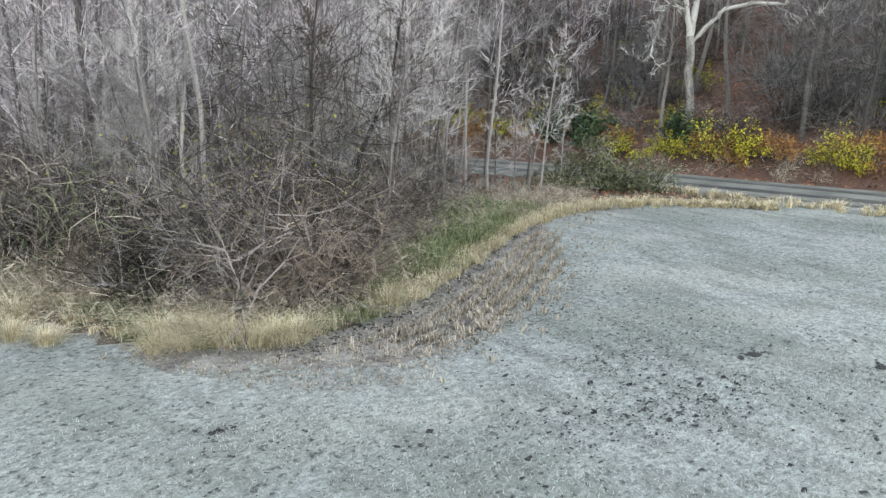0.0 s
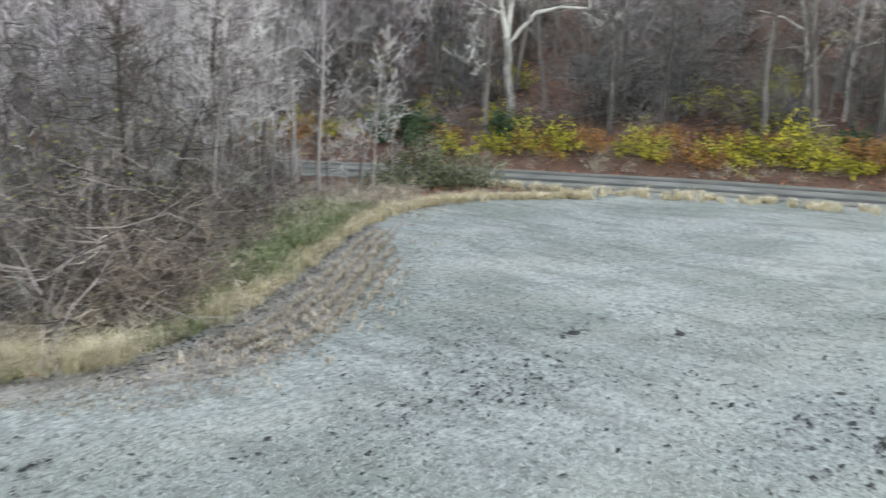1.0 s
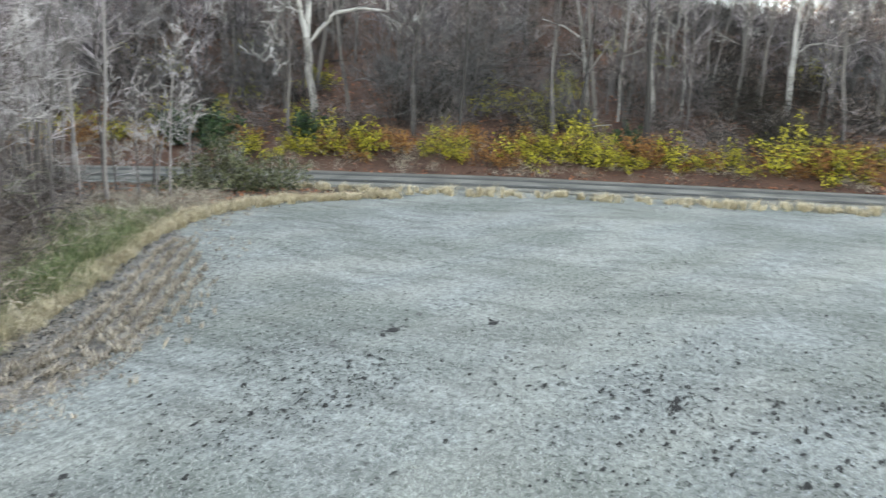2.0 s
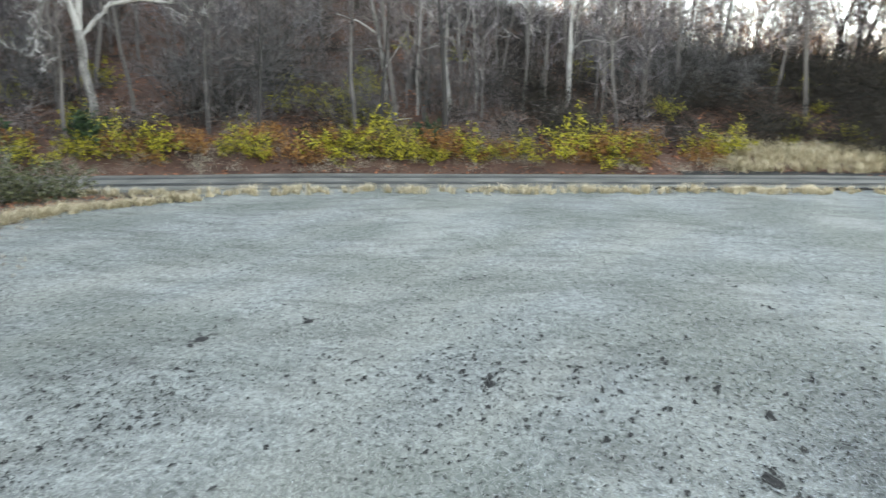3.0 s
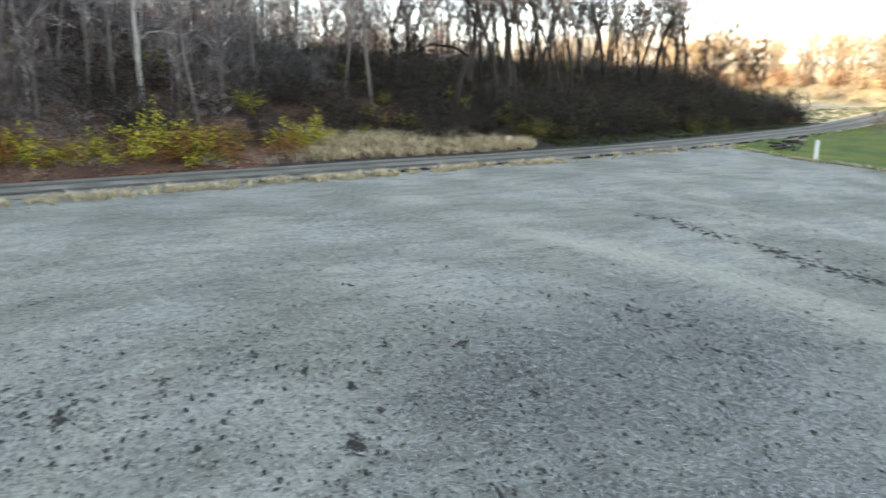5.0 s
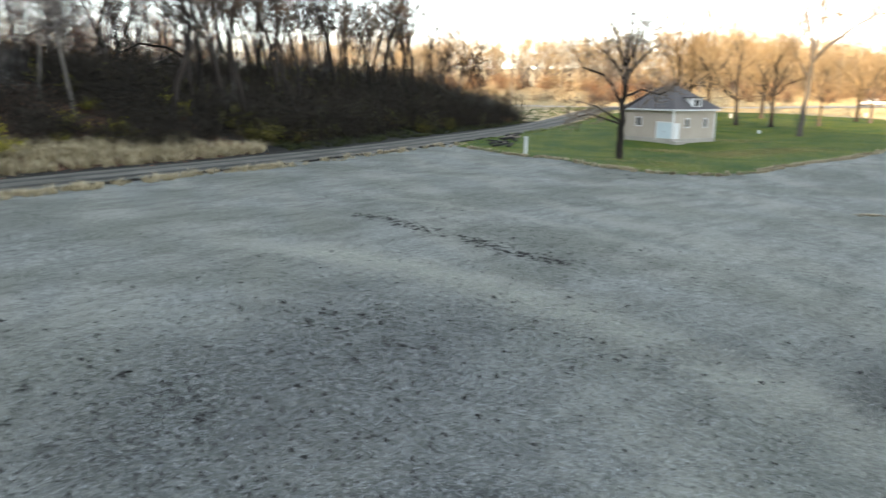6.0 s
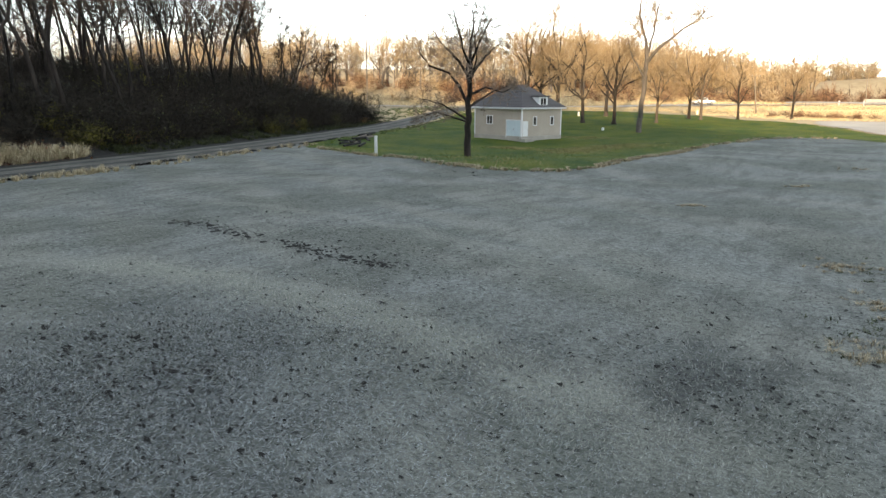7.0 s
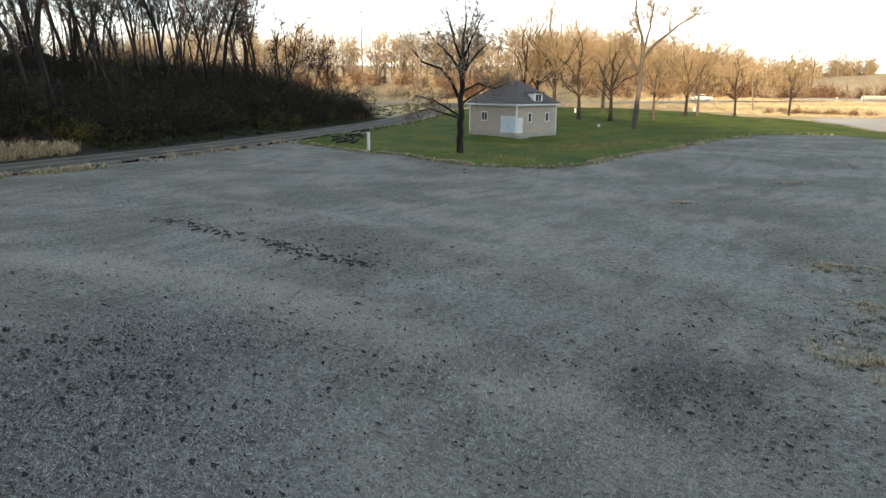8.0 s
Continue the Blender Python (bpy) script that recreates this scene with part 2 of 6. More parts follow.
# bark and twigs this dark carry shade and backlight in their colour
M["shadebark"] = material("shade_dark_bark", (0.012, 0.010, 0.009), (0.05, 0.041, 0.035), 2.0, 22.0, vary=0.4, stretch=(1, 1, 0.25))
M["shadetwig"] = material("shade_dark_twigs", (0.022, 0.017, 0.014), (0.075, 0.058, 0.046), 0.6, 8.0, bump=0, vary=0.5)
M["track"] = material("wheel_worn_gravel", (0.035, 0.036, 0.034), (0.10, 0.10, 0.093), 0.6, 14.0, bump=0.6)
M["greybark"] = material("dull_grey_bark", (0.04, 0.036, 0.032), (0.15, 0.135, 0.12), 2.0, 18.0, stretch=(1, 1, 0.25))
M["palebark"] = material("pale_grey_bark", (0.12, 0.112, 0.10), (0.36, 0.34, 0.31), 1.6, 14.0, vary=0.5, stretch=(1, 1, 0.4))
M["lawnbark"] = material("brown_bark", (0.025, 0.021, 0.018), (0.10, 0.084, 0.07), 2.0, 22.0, vary=0.5, stretch=(1, 1, 0.25))
M["hillbark"] = material("dull_brown_bark", (0.045, 0.041, 0.037), (0.15, 0.135, 0.12), 2.0, 22.0, vary=0.6, stretch=(1, 1, 0.25))
M["hazetwig"] = material("blue_grey_twigs", (0.036, 0.035, 0.034), (0.175, 0.166, 0.158), 0.6, 8.0, bump=0, island=0.8)
M["lastleaf"] = material("faded_leaves", (0.07, 0.07, 0.02), (0.27, 0.25, 0.06), 0.8, 8.0, bump=0, island=0.9)
M["lilactwig"] = material("lilac_brown_twigs", (0.075, 0.066, 0.069), (0.34, 0.30, 0.305), 0.6, 8.0, bump=0, island=0.9)
M["syctwig"] = material("pale_sycamore_twigs", (0.20, 0.19, 0.175), (0.50, 0.48, 0.45), 0.6, 8.0, bump=0, island=0.6)
M["white"] = material("pale_bark", (0.10, 0.092, 0.082), (0.42, 0.40, 0.365), 2.2, 14.0, vary=0.3, stretch=(1, 1, 0.4))
M["browntwig"] = material("brown_twigs", (0.06, 0.047, 0.037), (0.20, 0.16, 0.125), 0.6, 8.0, bump=0, vary=0.6)
M["rusttwig"] = material("rust_brown_twigs", (0.06, 0.037, 0.026), (0.27, 0.165, 0.105), 0.6, 8.0, bump=0, island=0.9)
# the low sun's gold is mixed into this twig colour
M["sungoldtwig"] = material("sunlit_tan_twigs", (0.20, 0.145, 0.085), (0.42, 0.32, 0.20), 0.6, 8.0, bump=0, vary=0.5)
M["yellow"] = material("yellow_leaves", (0.045, 0.045, 0.009), (0.47, 0.42, 0.03), 0.8, 8.0, bump=0, island=0.9, rough=0.6)
# the yellow leaves again, dimmed in colour for the bank's shade
M["bankleaf"] = material("shade_dimmed_olive_leaves", (0.025, 0.027, 0.008), (0.16, 0.145, 0.028), 0.8, 8.0, bump=0, island=0.9)
M["rust"] = material("rust_leaves", (0.13, 0.05, 0.016), (0.34, 0.18, 0.05), 0.8, 8.0, bump=0, island=0.9, rough=0.7)
M["siding"] = material("tan_siding", (0.36, 0.315, 0.265), (0.45, 0.40, 0.34), 0.5, 12.0, rough=0.6, bump=0.1)
M["trimwhite"] = material("white_paint", (0.66, 0.68, 0.69), (0.78, 0.79, 0.80), 0.8, 14.0, rough=0.5, bump=0.05)
M["doorwhite"] = material("pale_blue_white_paint", (0.52, 0.62, 0.66), (0.62, 0.72, 0.76), 0.8, 14.0, rough=0.5, bump=0.05)
M["shingle"] = material("grey_shingle", (0.055, 0.052, 0.055), (0.12, 0.113, 0.115), 1.5, 18.0, vary=0.5, bump=0.4)
M["concrete"] = material("concrete", (0.30, 0.28, 0.25), (0.44, 0.42, 0.38), 0.8, 14.0, bump=0.3)
M["glass"] = material("dark_glass", (0.015, 0.017, 0.02), (0.03, 0.033, 0.036), 0.5, 3.0, rough=0.05, bump=0)
M["weathered"] = material("weathered_pole_wood", (0.15, 0.125, 0.10), (0.28, 0.25, 0.21), 0.8, 12.0, stretch=(1, 1, 0.2))
M["tarred"] = material("tarred_timber", (0.012, 0.012, 0.012), (0.045, 0.043, 0.042), 2.0, 14.0, bump=0.5)
M["carpaint"] = material("white_car_paint", (0.66, 0.67, 0.68), (0.74, 0.75, 0.76), 0.5, 3.0, rough=0.25, bump=0)
M["rubber"] = material("black_rubber", (0.015, 0.015, 0.015), (0.03, 0.03, 0.03), 3.0, 20.0, rough=0.8)
M["steel"] = material("galvanised_steel", (0.30, 0.31, 0.32), (0.45, 0.46, 0.47), 1.0, 12.0, rough=0.45, metal=0.8)
M["evergreen"] = material("evergreen_leaves", (0.012, 0.025, 0.012), (0.05, 0.085, 0.03), 0.8, 8.0, bump=0, island=0.8, rough=0.6)
M["bushgreen"] = material("dull_green_leaves", (0.045, 0.052, 0.024), (0.155, 0.158, 0.078), 0.8, 8.0, bump=0, island=0.9, rough=0.7)


# ---------------------------------------------------------------- mesh tools
def link_mesh(name, V, F, mat, parent=None, label="", flat=True):
    me = bpy.data.meshes.new(name)
    V = np.asarray(V, np.float32).reshape(-1, 3)
    if isinstance(F, np.ndarray):
        k = F.shape[1]
        me.vertices.add(len(V))
        me.vertices.foreach_set("co", V.ravel())
        me.loops.add(F.size)
        me.loops.foreach_set("vertex_index", F.astype(np.int32).ravel())
        me.polygons.add(len(F))
        me.polygons.foreach_set("loop_start", np.arange(0, F.size, k, dtype=np.int32))
        me.update(calc_edges=True)
    else:
        me.from_pydata(V.tolist(), [], F)
    if not flat:
        me.polygons.foreach_set("use_smooth", np.ones(len(me.polygons), bool))
    me.materials.append(M[mat])
    ob = new(name, me)
    if parent is not None:
        ob.parent = parent
    return tagged(ob, label)


def part(name, bm, mat, parent, label=""):
    """Links a bmesh as one mesh under a thing or a part."""
    me = bpy.data.meshes.new(name)
    bm.to_mesh(me)
    bm.free()
    me.materials.append(M[mat])
    ob = new(name, me)
    ob.parent = parent
    return tagged(ob, label)


def thing(name, at, label, category, group="", rz=0.0):
    ob = new(name)
    ob.matrix_basis = pose(*at, 0, 0, rz)
    return tagged(ob, label, category, group)


def box(bm, a, b, bevel=0.0):
    """Adds a box between two corners."""
    made = bmesh.ops.create_cube(bm, size=1.0)["verts"]
    for v in made:
        v.co = Vector([(p + q) / 2 + c * abs(q - p) for p, q, c in zip(a, b, v.co)])
    if bevel:
        bmesh.ops.bevel(bm, geom=list({e for v in made for e in v.link_edges}), offset=bevel, segments=1, affect="EDGES")
    return bm


def solid(a, b, bevel=0.0):
    return box(bmesh.new(), a, b, bevel)


class Wood:
    """Collects tapered limbs and thin twigs into one mesh."""

    def __init__(self):
        self.v, self.f = [], []

    def limb(self, pts, r0, r1, sides=5):
        n = len(pts)
        base = len(self.v)
        for i, p in enumerate(pts):
            d = (pts[min(i + 1, n - 1)] - pts[max(i - 1, 0)]).normalized()
            a = d.orthogonal().normalized() if abs(d.z) < 0.9 else Vector((1, 0, 0))
            a = (a - d * a.dot(d)).normalized()
            c = d.cross(a)
            r = r0 + (r1 - r0) * i / (n - 1)
            for k in range(sides):
                w = math.tau * k / sides
                self.v.append(p + (a * math.cos(w) + c * math.sin(w)) * r)
        for i in range(n - 1):
            for k in range(sides):
                q, s = base + i * sides, (k + 1) % sides
                self.f.append((q + k, q + s, q + sides + s, q + sides + k))

    def twig(self, p, d, length, width, rng):
        side = d.cross(Vector((rng.uniform(-1, 1), rng.uniform(-1, 1), rng.uniform(-1, 1)))).normalized() * width
        k = len(self.v)
        bend = Vector((rng.uniform(-.2, .2), rng.uniform(-.2, .2), rng.uniform(-.05, .25))) * length
        self.v += [p - side, p + side, p + d * length + bend]
        self.f.append((k, k + 1, k + 2))

    def leaf(self, p, size, rng):
        a = Vector((rng.gauss(0, 1), rng.gauss(0, 1), rng.gauss(0, 0.6))).normalized()
        b = a.cross(Vector((rng.gauss(0, 1), rng.gauss(0, 1), rng.gauss(0, 1)))).normalized() * size * 0.45
        a = a * size
        k = len(self.v)
        self.v += [p - a * 0.5, p + b, p + a * 0.6, p - b]
        self.f.append((k, k + 1, k + 2, k + 3))


def path(p, d, length, n, wob, up, rng):
    """A wandering line of n steps; up bends it towards the sky."""
    pts, d = [p.copy()], d.normalized()
    for _ in range(n):
        d = (d + Vector((rng.gauss(0, wob), rng.gauss(0, wob), rng.gauss(0, wob) + up))).normalized()
        pts.append(pts[-1] + d * (length / n))
    return pts


def on(pts, k):
    i = min(int(k * (len(pts) - 1)), len(pts) - 2)
    w = k * (len(pts) - 1) - i
    return pts[i].lerp(pts[i + 1], w), (pts[i + 1] - pts[i]).normalized()


def aside(d, angle, rng):
    o = d.orthogonal().normalized()
    o.rotate(Matrix.Rotation(rng.uniform(0, math.tau), 3, d))
    return (d * math.cos(angle) + o * math.sin(angle)).normalized()


def limbed_tree(name, seed, at, rz, limbs, label, bark="white", twig="twig", twigs=9, width=0.014, boughs=9, group=""):
    """A big bare tree whose main limbs are known: each is its thickness and its corners, in metres to the right, ahead and up."""
    rng = random.Random(seed)
    top = thing(name, at, label, "tree", group, rz)
    wood, crown = Wood(), Wood()
    for k, (r0, r1, *pts) in enumerate(limbs):
        wood = Wood()
        pts = [Vector(p) for p in pts]
        fine = []
        for a, b in zip(pts, pts[1:]):
            fine += [a.lerp(b, i / 3) + Vector((rng.gauss(0, 1), rng.gauss(0, 1), rng.gauss(0, 1))) * (0.0 if i == 0 else r0 * 0.25) for i in range(3)]
        fine.append(pts[-1])
        wood.limb(fine, r0, r1, 8)
        link_mesh("limb" if k else "trunk", wood.v, wood.f, bark, top, flat=False)
        length = sum((b - a).length for a, b in zip(pts, pts[1:]))
        for j in range(0 if k == 0 else boughs):
            p, d = on(fine, rng.uniform(0.25, 1.0))
            bl = length * rng.uniform(0.18, 0.45)
            lr = max(r1 * 0.8, width * 1.2, 0.025)
            lp = path(p, aside(d, rng.uniform(0.5, 1.2), rng), bl, 5, 0.24, 0.05, rng)
            crown.limb(lp, lr, lr * 0.3, 4)
            for _ in range(4):
                q, qd = on(lp, rng.uniform(0.2, 1.0))
                sl = bl * rng.uniform(0.25, 0.5)
                b2 = path(q, aside(qd, rng.uniform(0.4, 1.0), rng), sl, 3, 0.25, 0.04, rng)
                crown.limb(b2, lr * 0.4, width * 0.6, 3)
                for _ in range(twigs):
                    tp, td = on(b2, rng.uniform(0.15, 1.0))
                    crown.twig(tp, aside(td, rng.uniform(0.3, 1.0), rng), sl * rng.uniform(0.3, 0.7), width, rng)
    link_mesh("crown", crown.v, crown.f, twig, top)
    return top


def bare_tree(name, seed, height, radius, label, category="tree", group="", bark="bark", twig="twig", first=0.3, limbs=14, reach=0.32,
              rise=0.08, boughs=6, twigs=9, width=0.012, lean=0.0, angle=1.0, forks=1, wob=0.05, broad=False):
    """A leafless tree: trunk with its limbs, and a crown of branches and twigs."""
    rng = random.Random(seed)
    top = thing(name, (0, 0, 0), label, category, group)
    wood, crown = Wood(), Wood()
    stems = []
    for k in range(forks):
        d = Vector((rng.uniform(-1, 1), rng.uniform(-1, 1), 0)).normalized() * (lean + (0.16 if forks > 1 else 0)) + Vector((0, 0, 1))
        h = height * rng.uniform(0.88, 1.0)
        pts = path(Vector((0, 0, -0.3)), d, h, 9, wob, 0.03, rng)
        stems.append(pts)
        r = radius / math.sqrt(forks)
        wood.limb([pts[0], pts[0].lerp(pts[1], 0.35)], r * 1.55, r * 1.05, 7)
        wood.limb([pts[0].lerp(pts[1], 0.35), *pts[1:]], r * 1.05, r * 0.12, 7)
        for i in range(limbs if forks == 1 else limbs * 2 // 3):
            q = first + (1 - first) * (i + rng.random()) / limbs
            p, d0 = on(pts, q)
            size = (1 - q) * 0.75 + 0.3
            if broad:
                size = 0.35 + 0.75 * math.sin(math.pi * min(1.0, (q - first) / (1 - first) * 0.7 + 0.3))
            length = height * reach * size * rng.uniform(0.6, 1.2)
            lr = r * (1 - q * 0.85) * rng.uniform(0.28, 0.5)
            lp = path(p, aside(d0, angle * rng.uniform(0.7, 1.15), rng), length, 4, 0.16, rise, rng)
            (wood if lr > 0.02 else crown).limb(lp, lr, lr * 0.2, 4 if lr > 0.03 else 3)
            for j in range(boughs):
                bp, bd = on(lp, rng.uniform(0.25, 1.0))
                bl = length * rng.uniform(0.25, 0.5)
                b2 = path(bp, aside(bd, rng.uniform(0.4, 1.0), rng), bl, 2, 0.22, rise, rng)
                crown.limb(b2, max(lr * 0.33, width * 1.1), width * 0.6, 3)
                for _ in range(twigs):
                    tp, td = on(b2, rng.uniform(0.15, 1.0))
                    crown.twig(tp, aside(td, rng.uniform(0.25, 0.9), rng), bl * rng.uniform(0.35, 0.95), width, rng)
    link_mesh("trunk", wood.v, wood.f, bark, top, flat=False)
    link_mesh("crown", crown.v, crown.f, twig, top)
    return top


def branching_tree(name, seed, height, radius, label, category="tree", group="", bark="bark", twig="twig", levels=4, fan=3, bole=0.25, twigs=10, width=0.02, spread=0.75, rise=0.06, wob=0.12, leader=0, long=1.0, clear=1.0):
    """A bare tree that forks again and again into a round crown."""
    rng = random.Random(seed)
    top = thing(name, (0, 0, 0), label, category, group)
    wood, crown = Wood(), Wood()

    def grow(p, d, length, r, level):
        pts = path(p, d, length, 4 if level < 2 else 2, wob if level else (0.012 if leader else 0.03), rise if level else 0.06, rng)
        (wood if level < 3 else crown).limb(pts, r, max(r * 0.6, width * 0.5), (8, 6, 4, 3, 3, 3)[level])
        if level == levels:
            for _ in range(twigs):
                q, qd = on(pts, rng.uniform(0.1, 1.0))
                crown.twig(q, aside(qd, rng.uniform(0.2, 0.9), rng), length * rng.uniform(0.4, 0.9) * long, width, rng)
            return
        if level == 0 and leader:
            for k in range(leader):
                q, qd = on(pts, 0.30 + 0.70 * (k + rng.random() * 0.6) / leader)
                a, tilt = 2.4 * k + rng.uniform(-0.3, 0.3), rng.uniform(1.15, 1.45) * (1.0 - 0.42 * k / leader)
                grow(q, Vector((math.cos(a) * math.sin(tilt), math.sin(a) * math.sin(tilt), math.cos(tilt))), length * rng.uniform(0.44, 0.56) * (1 - 0.35 * k / leader), r * rng.uniform(0.2, 0.3), 1)
            grow(pts[-1], Vector((0, 0, 1)), length * 0.4, r * 0.55, 1)
            return
        for k in range(fan + (3 if level == 0 else rng.randrange(2))):
            q, qd = on(pts, 1.0 if k == 0 else rng.uniform(0.5 if level == 0 else 0.3, 1.0))
            turn = rng.uniform(0.1, 0.4) if k == 0 else rng.uniform(0.6, 1.25) * spread * 1.25
            scale = (1.25 / clear if level == 0 else 0.74) * rng.uniform(0.75, 1.1) * (1.0 if k else 1.1)
            grow(q, aside(qd, turn, rng), length * scale, r * (0.62 if k == 0 else rng.uniform(0.34, 0.55)), level + 1)

    tip = 0.0 if leader else 0.06
    size = 1.0
    for _ in range(2):
        rng.seed(seed)
        wood.v, wood.f, crown.v, crown.f = [], [], [], []
        grow(Vector((0, 0, -0.3)), Vector((rng.uniform(-tip, tip), rng.uniform(-tip, tip), 1)), height * bole, radius / size, 0)
        size = height / max(v.z for v in crown.v)
    for acc in (wood, crown):
        acc.v = [Vector((v.x * size, v.y * size, v.z * size)) for v in acc.v]
    flare = Wood()
    flare.limb([Vector((0, 0, -0.3)), Vector((0, 0, 0.25)), Vector((0, 0, 0.7))], radius * 1.7, radius * 0.95, 8)
    off = len(wood.v)
    wood.v += flare.v
    wood.f += [tuple(i + off for i in f) for f in flare.f]
    link_mesh("trunk", wood.v, wood.f, bark, top, flat=False)
    link_mesh("crown", crown.v, crown.f, twig, top)
    return top


def shrub(name, seed, height, label, category="shrub", group="", stem="twig", leaf="", leaves=0, stems=16, spread=0.55, twigs=26, leaf_size=0.11, width=0.011, arch=-0.03, fill=0.25, wild=0.16, sides=0):
    """A many-stemmed shrub, bare or in leaf."""
    rng = random.Random(seed)
    top = thing(name, (0, 0, 0), label, category, group)
    wood, fine, foliage = Wood(), Wood(), Wood()
    tips = []
    for i in range(stems):
        a = rng.uniform(0, math.tau)
        p = Vector((math.cos(a), math.sin(a), 0)) * height * 0.12 * rng.random() - Vector((0, 0, 0.1))
        d = Vector((math.cos(a) * spread * rng.random(), math.sin(a) * spread * rng.random(), 1))
        pts = path(p, d, height * rng.uniform(0.55, 1.1), 5, wild, arch, rng)
        wood.limb(pts, width * rng.uniform(1.4, 2.6), width * 0.5, 3)
        lines = [pts]
        for _ in range(sides):
            q, qd = on(pts, rng.uniform(0.15, 0.9))
            side = path(q, aside(qd, rng.uniform(0.6, 1.5), rng), height * rng.uniform(0.25, 0.55), 3, wild, arch, rng)
            fine.limb(side, width * rng.uniform(0.8, 1.4), width * 0.4, 3)
            lines.append(side)
        for j in range(twigs):
            q, qd = on(lines[rng.randrange(len(lines))], rng.uniform(fill, 1.0))
            length = height * rng.uniform(0.08, 0.3)
            d2 = aside(qd, rng.uniform(0.3, 1.2), rng)
            fine.twig(q, d2, length, width * rng.uniform(0.4, 0.8), rng)
            tips.append((q, d2, length))
    for _ in range(leaves):
        q, d2, length = tips[rng.randrange(len(tips))]
        foliage.leaf(q + d2 * length * rng.uniform(0.2, 1.1) + Vector((rng.gauss(0, .06), rng.gauss(0, .06), rng.gauss(0, .06))), leaf_size * rng.uniform(0.6, 1.3), rng)
    link_mesh("branching", wood.v, wood.f, stem, top)
    link_mesh("spray", fine.v, fine.f, stem, top)
    if leaves:
        link_mesh("foliage", foliage.v, foliage.f, leaf, top)
    return top


def put(ob, x, y, size=1.0, rz=0.0, sink=0.05, lean=0.0, first=False, tall=1.0):
    m = pose(x, y, gz(x, y) - sink, lean, 0, rz) @ Matrix.Diagonal((size, size, size * tall, 1))
    if first:
        ob.matrix_basis = m
        return ob
    return copy_thing(ob, m @ Matrix.Diagonal((1 / ob.scale.x, 1 / ob.scale.y, 1 / ob.scale.z, 1)))


def wisp(seed, height, limbs, twigs, width, reach=0.3, first=0.2, r=0.12):
    """A light bare tree for the depth of the woods: corners and triangles of its trunk, then of its branches."""
    rg = np.random.default_rng(seed)
    bend = rg.normal(0, 0.05, 2) * height
    lv = np.linspace(0, 1, 5)
    c = np.column_stack([np.outer(lv ** 2, bend), lv * height - 0.2])
    a = np.arange(3) * math.tau / 3
    ring = np.stack([np.cos(a), np.sin(a), 0 * a], 1)
    V = [(c[:, None, :] + ring[None] * (r * (1 - 0.85 * lv))[:, None, None]).reshape(-1, 3)]
    F = [np.array([t for i in range(4) for k in range(3) for t in ((3 * i + k, 3 * i + (k + 1) % 3, 3 * i + 3 + k), (3 * i + (k + 1) % 3, 3 * i + 3 + (k + 1) % 3, 3 * i + 3 + k))])]
    bark = len(F[0])

    def slivers(p, q, w):
        d = q - p
        s = np.cross(d, rg.normal(0, 1, d.shape))
        s = s / (np.linalg.norm(s, axis=1)[:, None] + 1e-9) * w[:, None]
        V.append(np.stack([p - s, p + s, q], 1).reshape(-1, 3))
        F.append(np.arange(3 * len(p)).reshape(-1, 3))

    k = rg.uniform(first, 1, limbs)
    p = np.stack([np.interp(k, lv, c[:, i]) for i in range(3)], 1)
    w = rg.uniform(0, math.tau, limbs)
    up = rg.uniform(0.35, 1.3, limbs)
    d = np.stack([np.cos(w), np.sin(w), up], 1)
    d = d / np.linalg.norm(d, axis=1)[:, None] * (height * reach * (0.35 + np.sin(math.pi * np.clip((k - first) / (1 - first), 0, 1) ** 0.7)) * rg.uniform(0.5, 1.0, limbs))[:, None]
    slivers(p, p + d, r * 0.28 * rg.uniform(0.6, 1.2, limbs))
    i = rg.integers(0, limbs, twigs)
    p2 = p[i] + d[i] * rg.uniform(0.2, 1.0, (twigs, 1))
    d2 = d[i] * 0.25 + rg.normal(0, 0.33, (twigs, 3)) * np.linalg.norm(d[i], axis=1)[:, None] * 0.5 + np.array([0, 0, 0.15])
    slivers(p2, p2 + d2, width * rg.uniform(0.5, 1.2, twigs))
    base = np.cumsum([0] + [len(v) for v in V[:-1]])
    return np.concatenate(V), np.concatenate([f + o for f, o in zip(F, base)]), bark


def bramble(seed, height, n, width, wide=0.8):
    """A light tangle of stems for the depth of the woods."""
    rg = np.random.default_rng(seed)
    p = np.column_stack([rg.normal(0, 0.33 * wide * height, (n, 2)), np.abs(rg.normal(0, 0.36, n)) * height])
    d = rg.normal(0, 1, (n, 3)) * (0.8, 0.8, 0.5) + (0, 0, 0.45)
    d = d / np.linalg.norm(d, axis=1)[:, None] * height * rg.uniform(0.15, 0.6, n)[:, None]
    s = np.cross(d, rg.normal(0, 1, d.shape))
    s = s / np.linalg.norm(s, axis=1)[:, None] * (width * rg.uniform(0.5, 1.3, n))[:, None]
    return np.stack([p - s, p + s, p + d], 1).reshape(-1, 3), np.arange(3 * n).reshape(-1, 3), 0


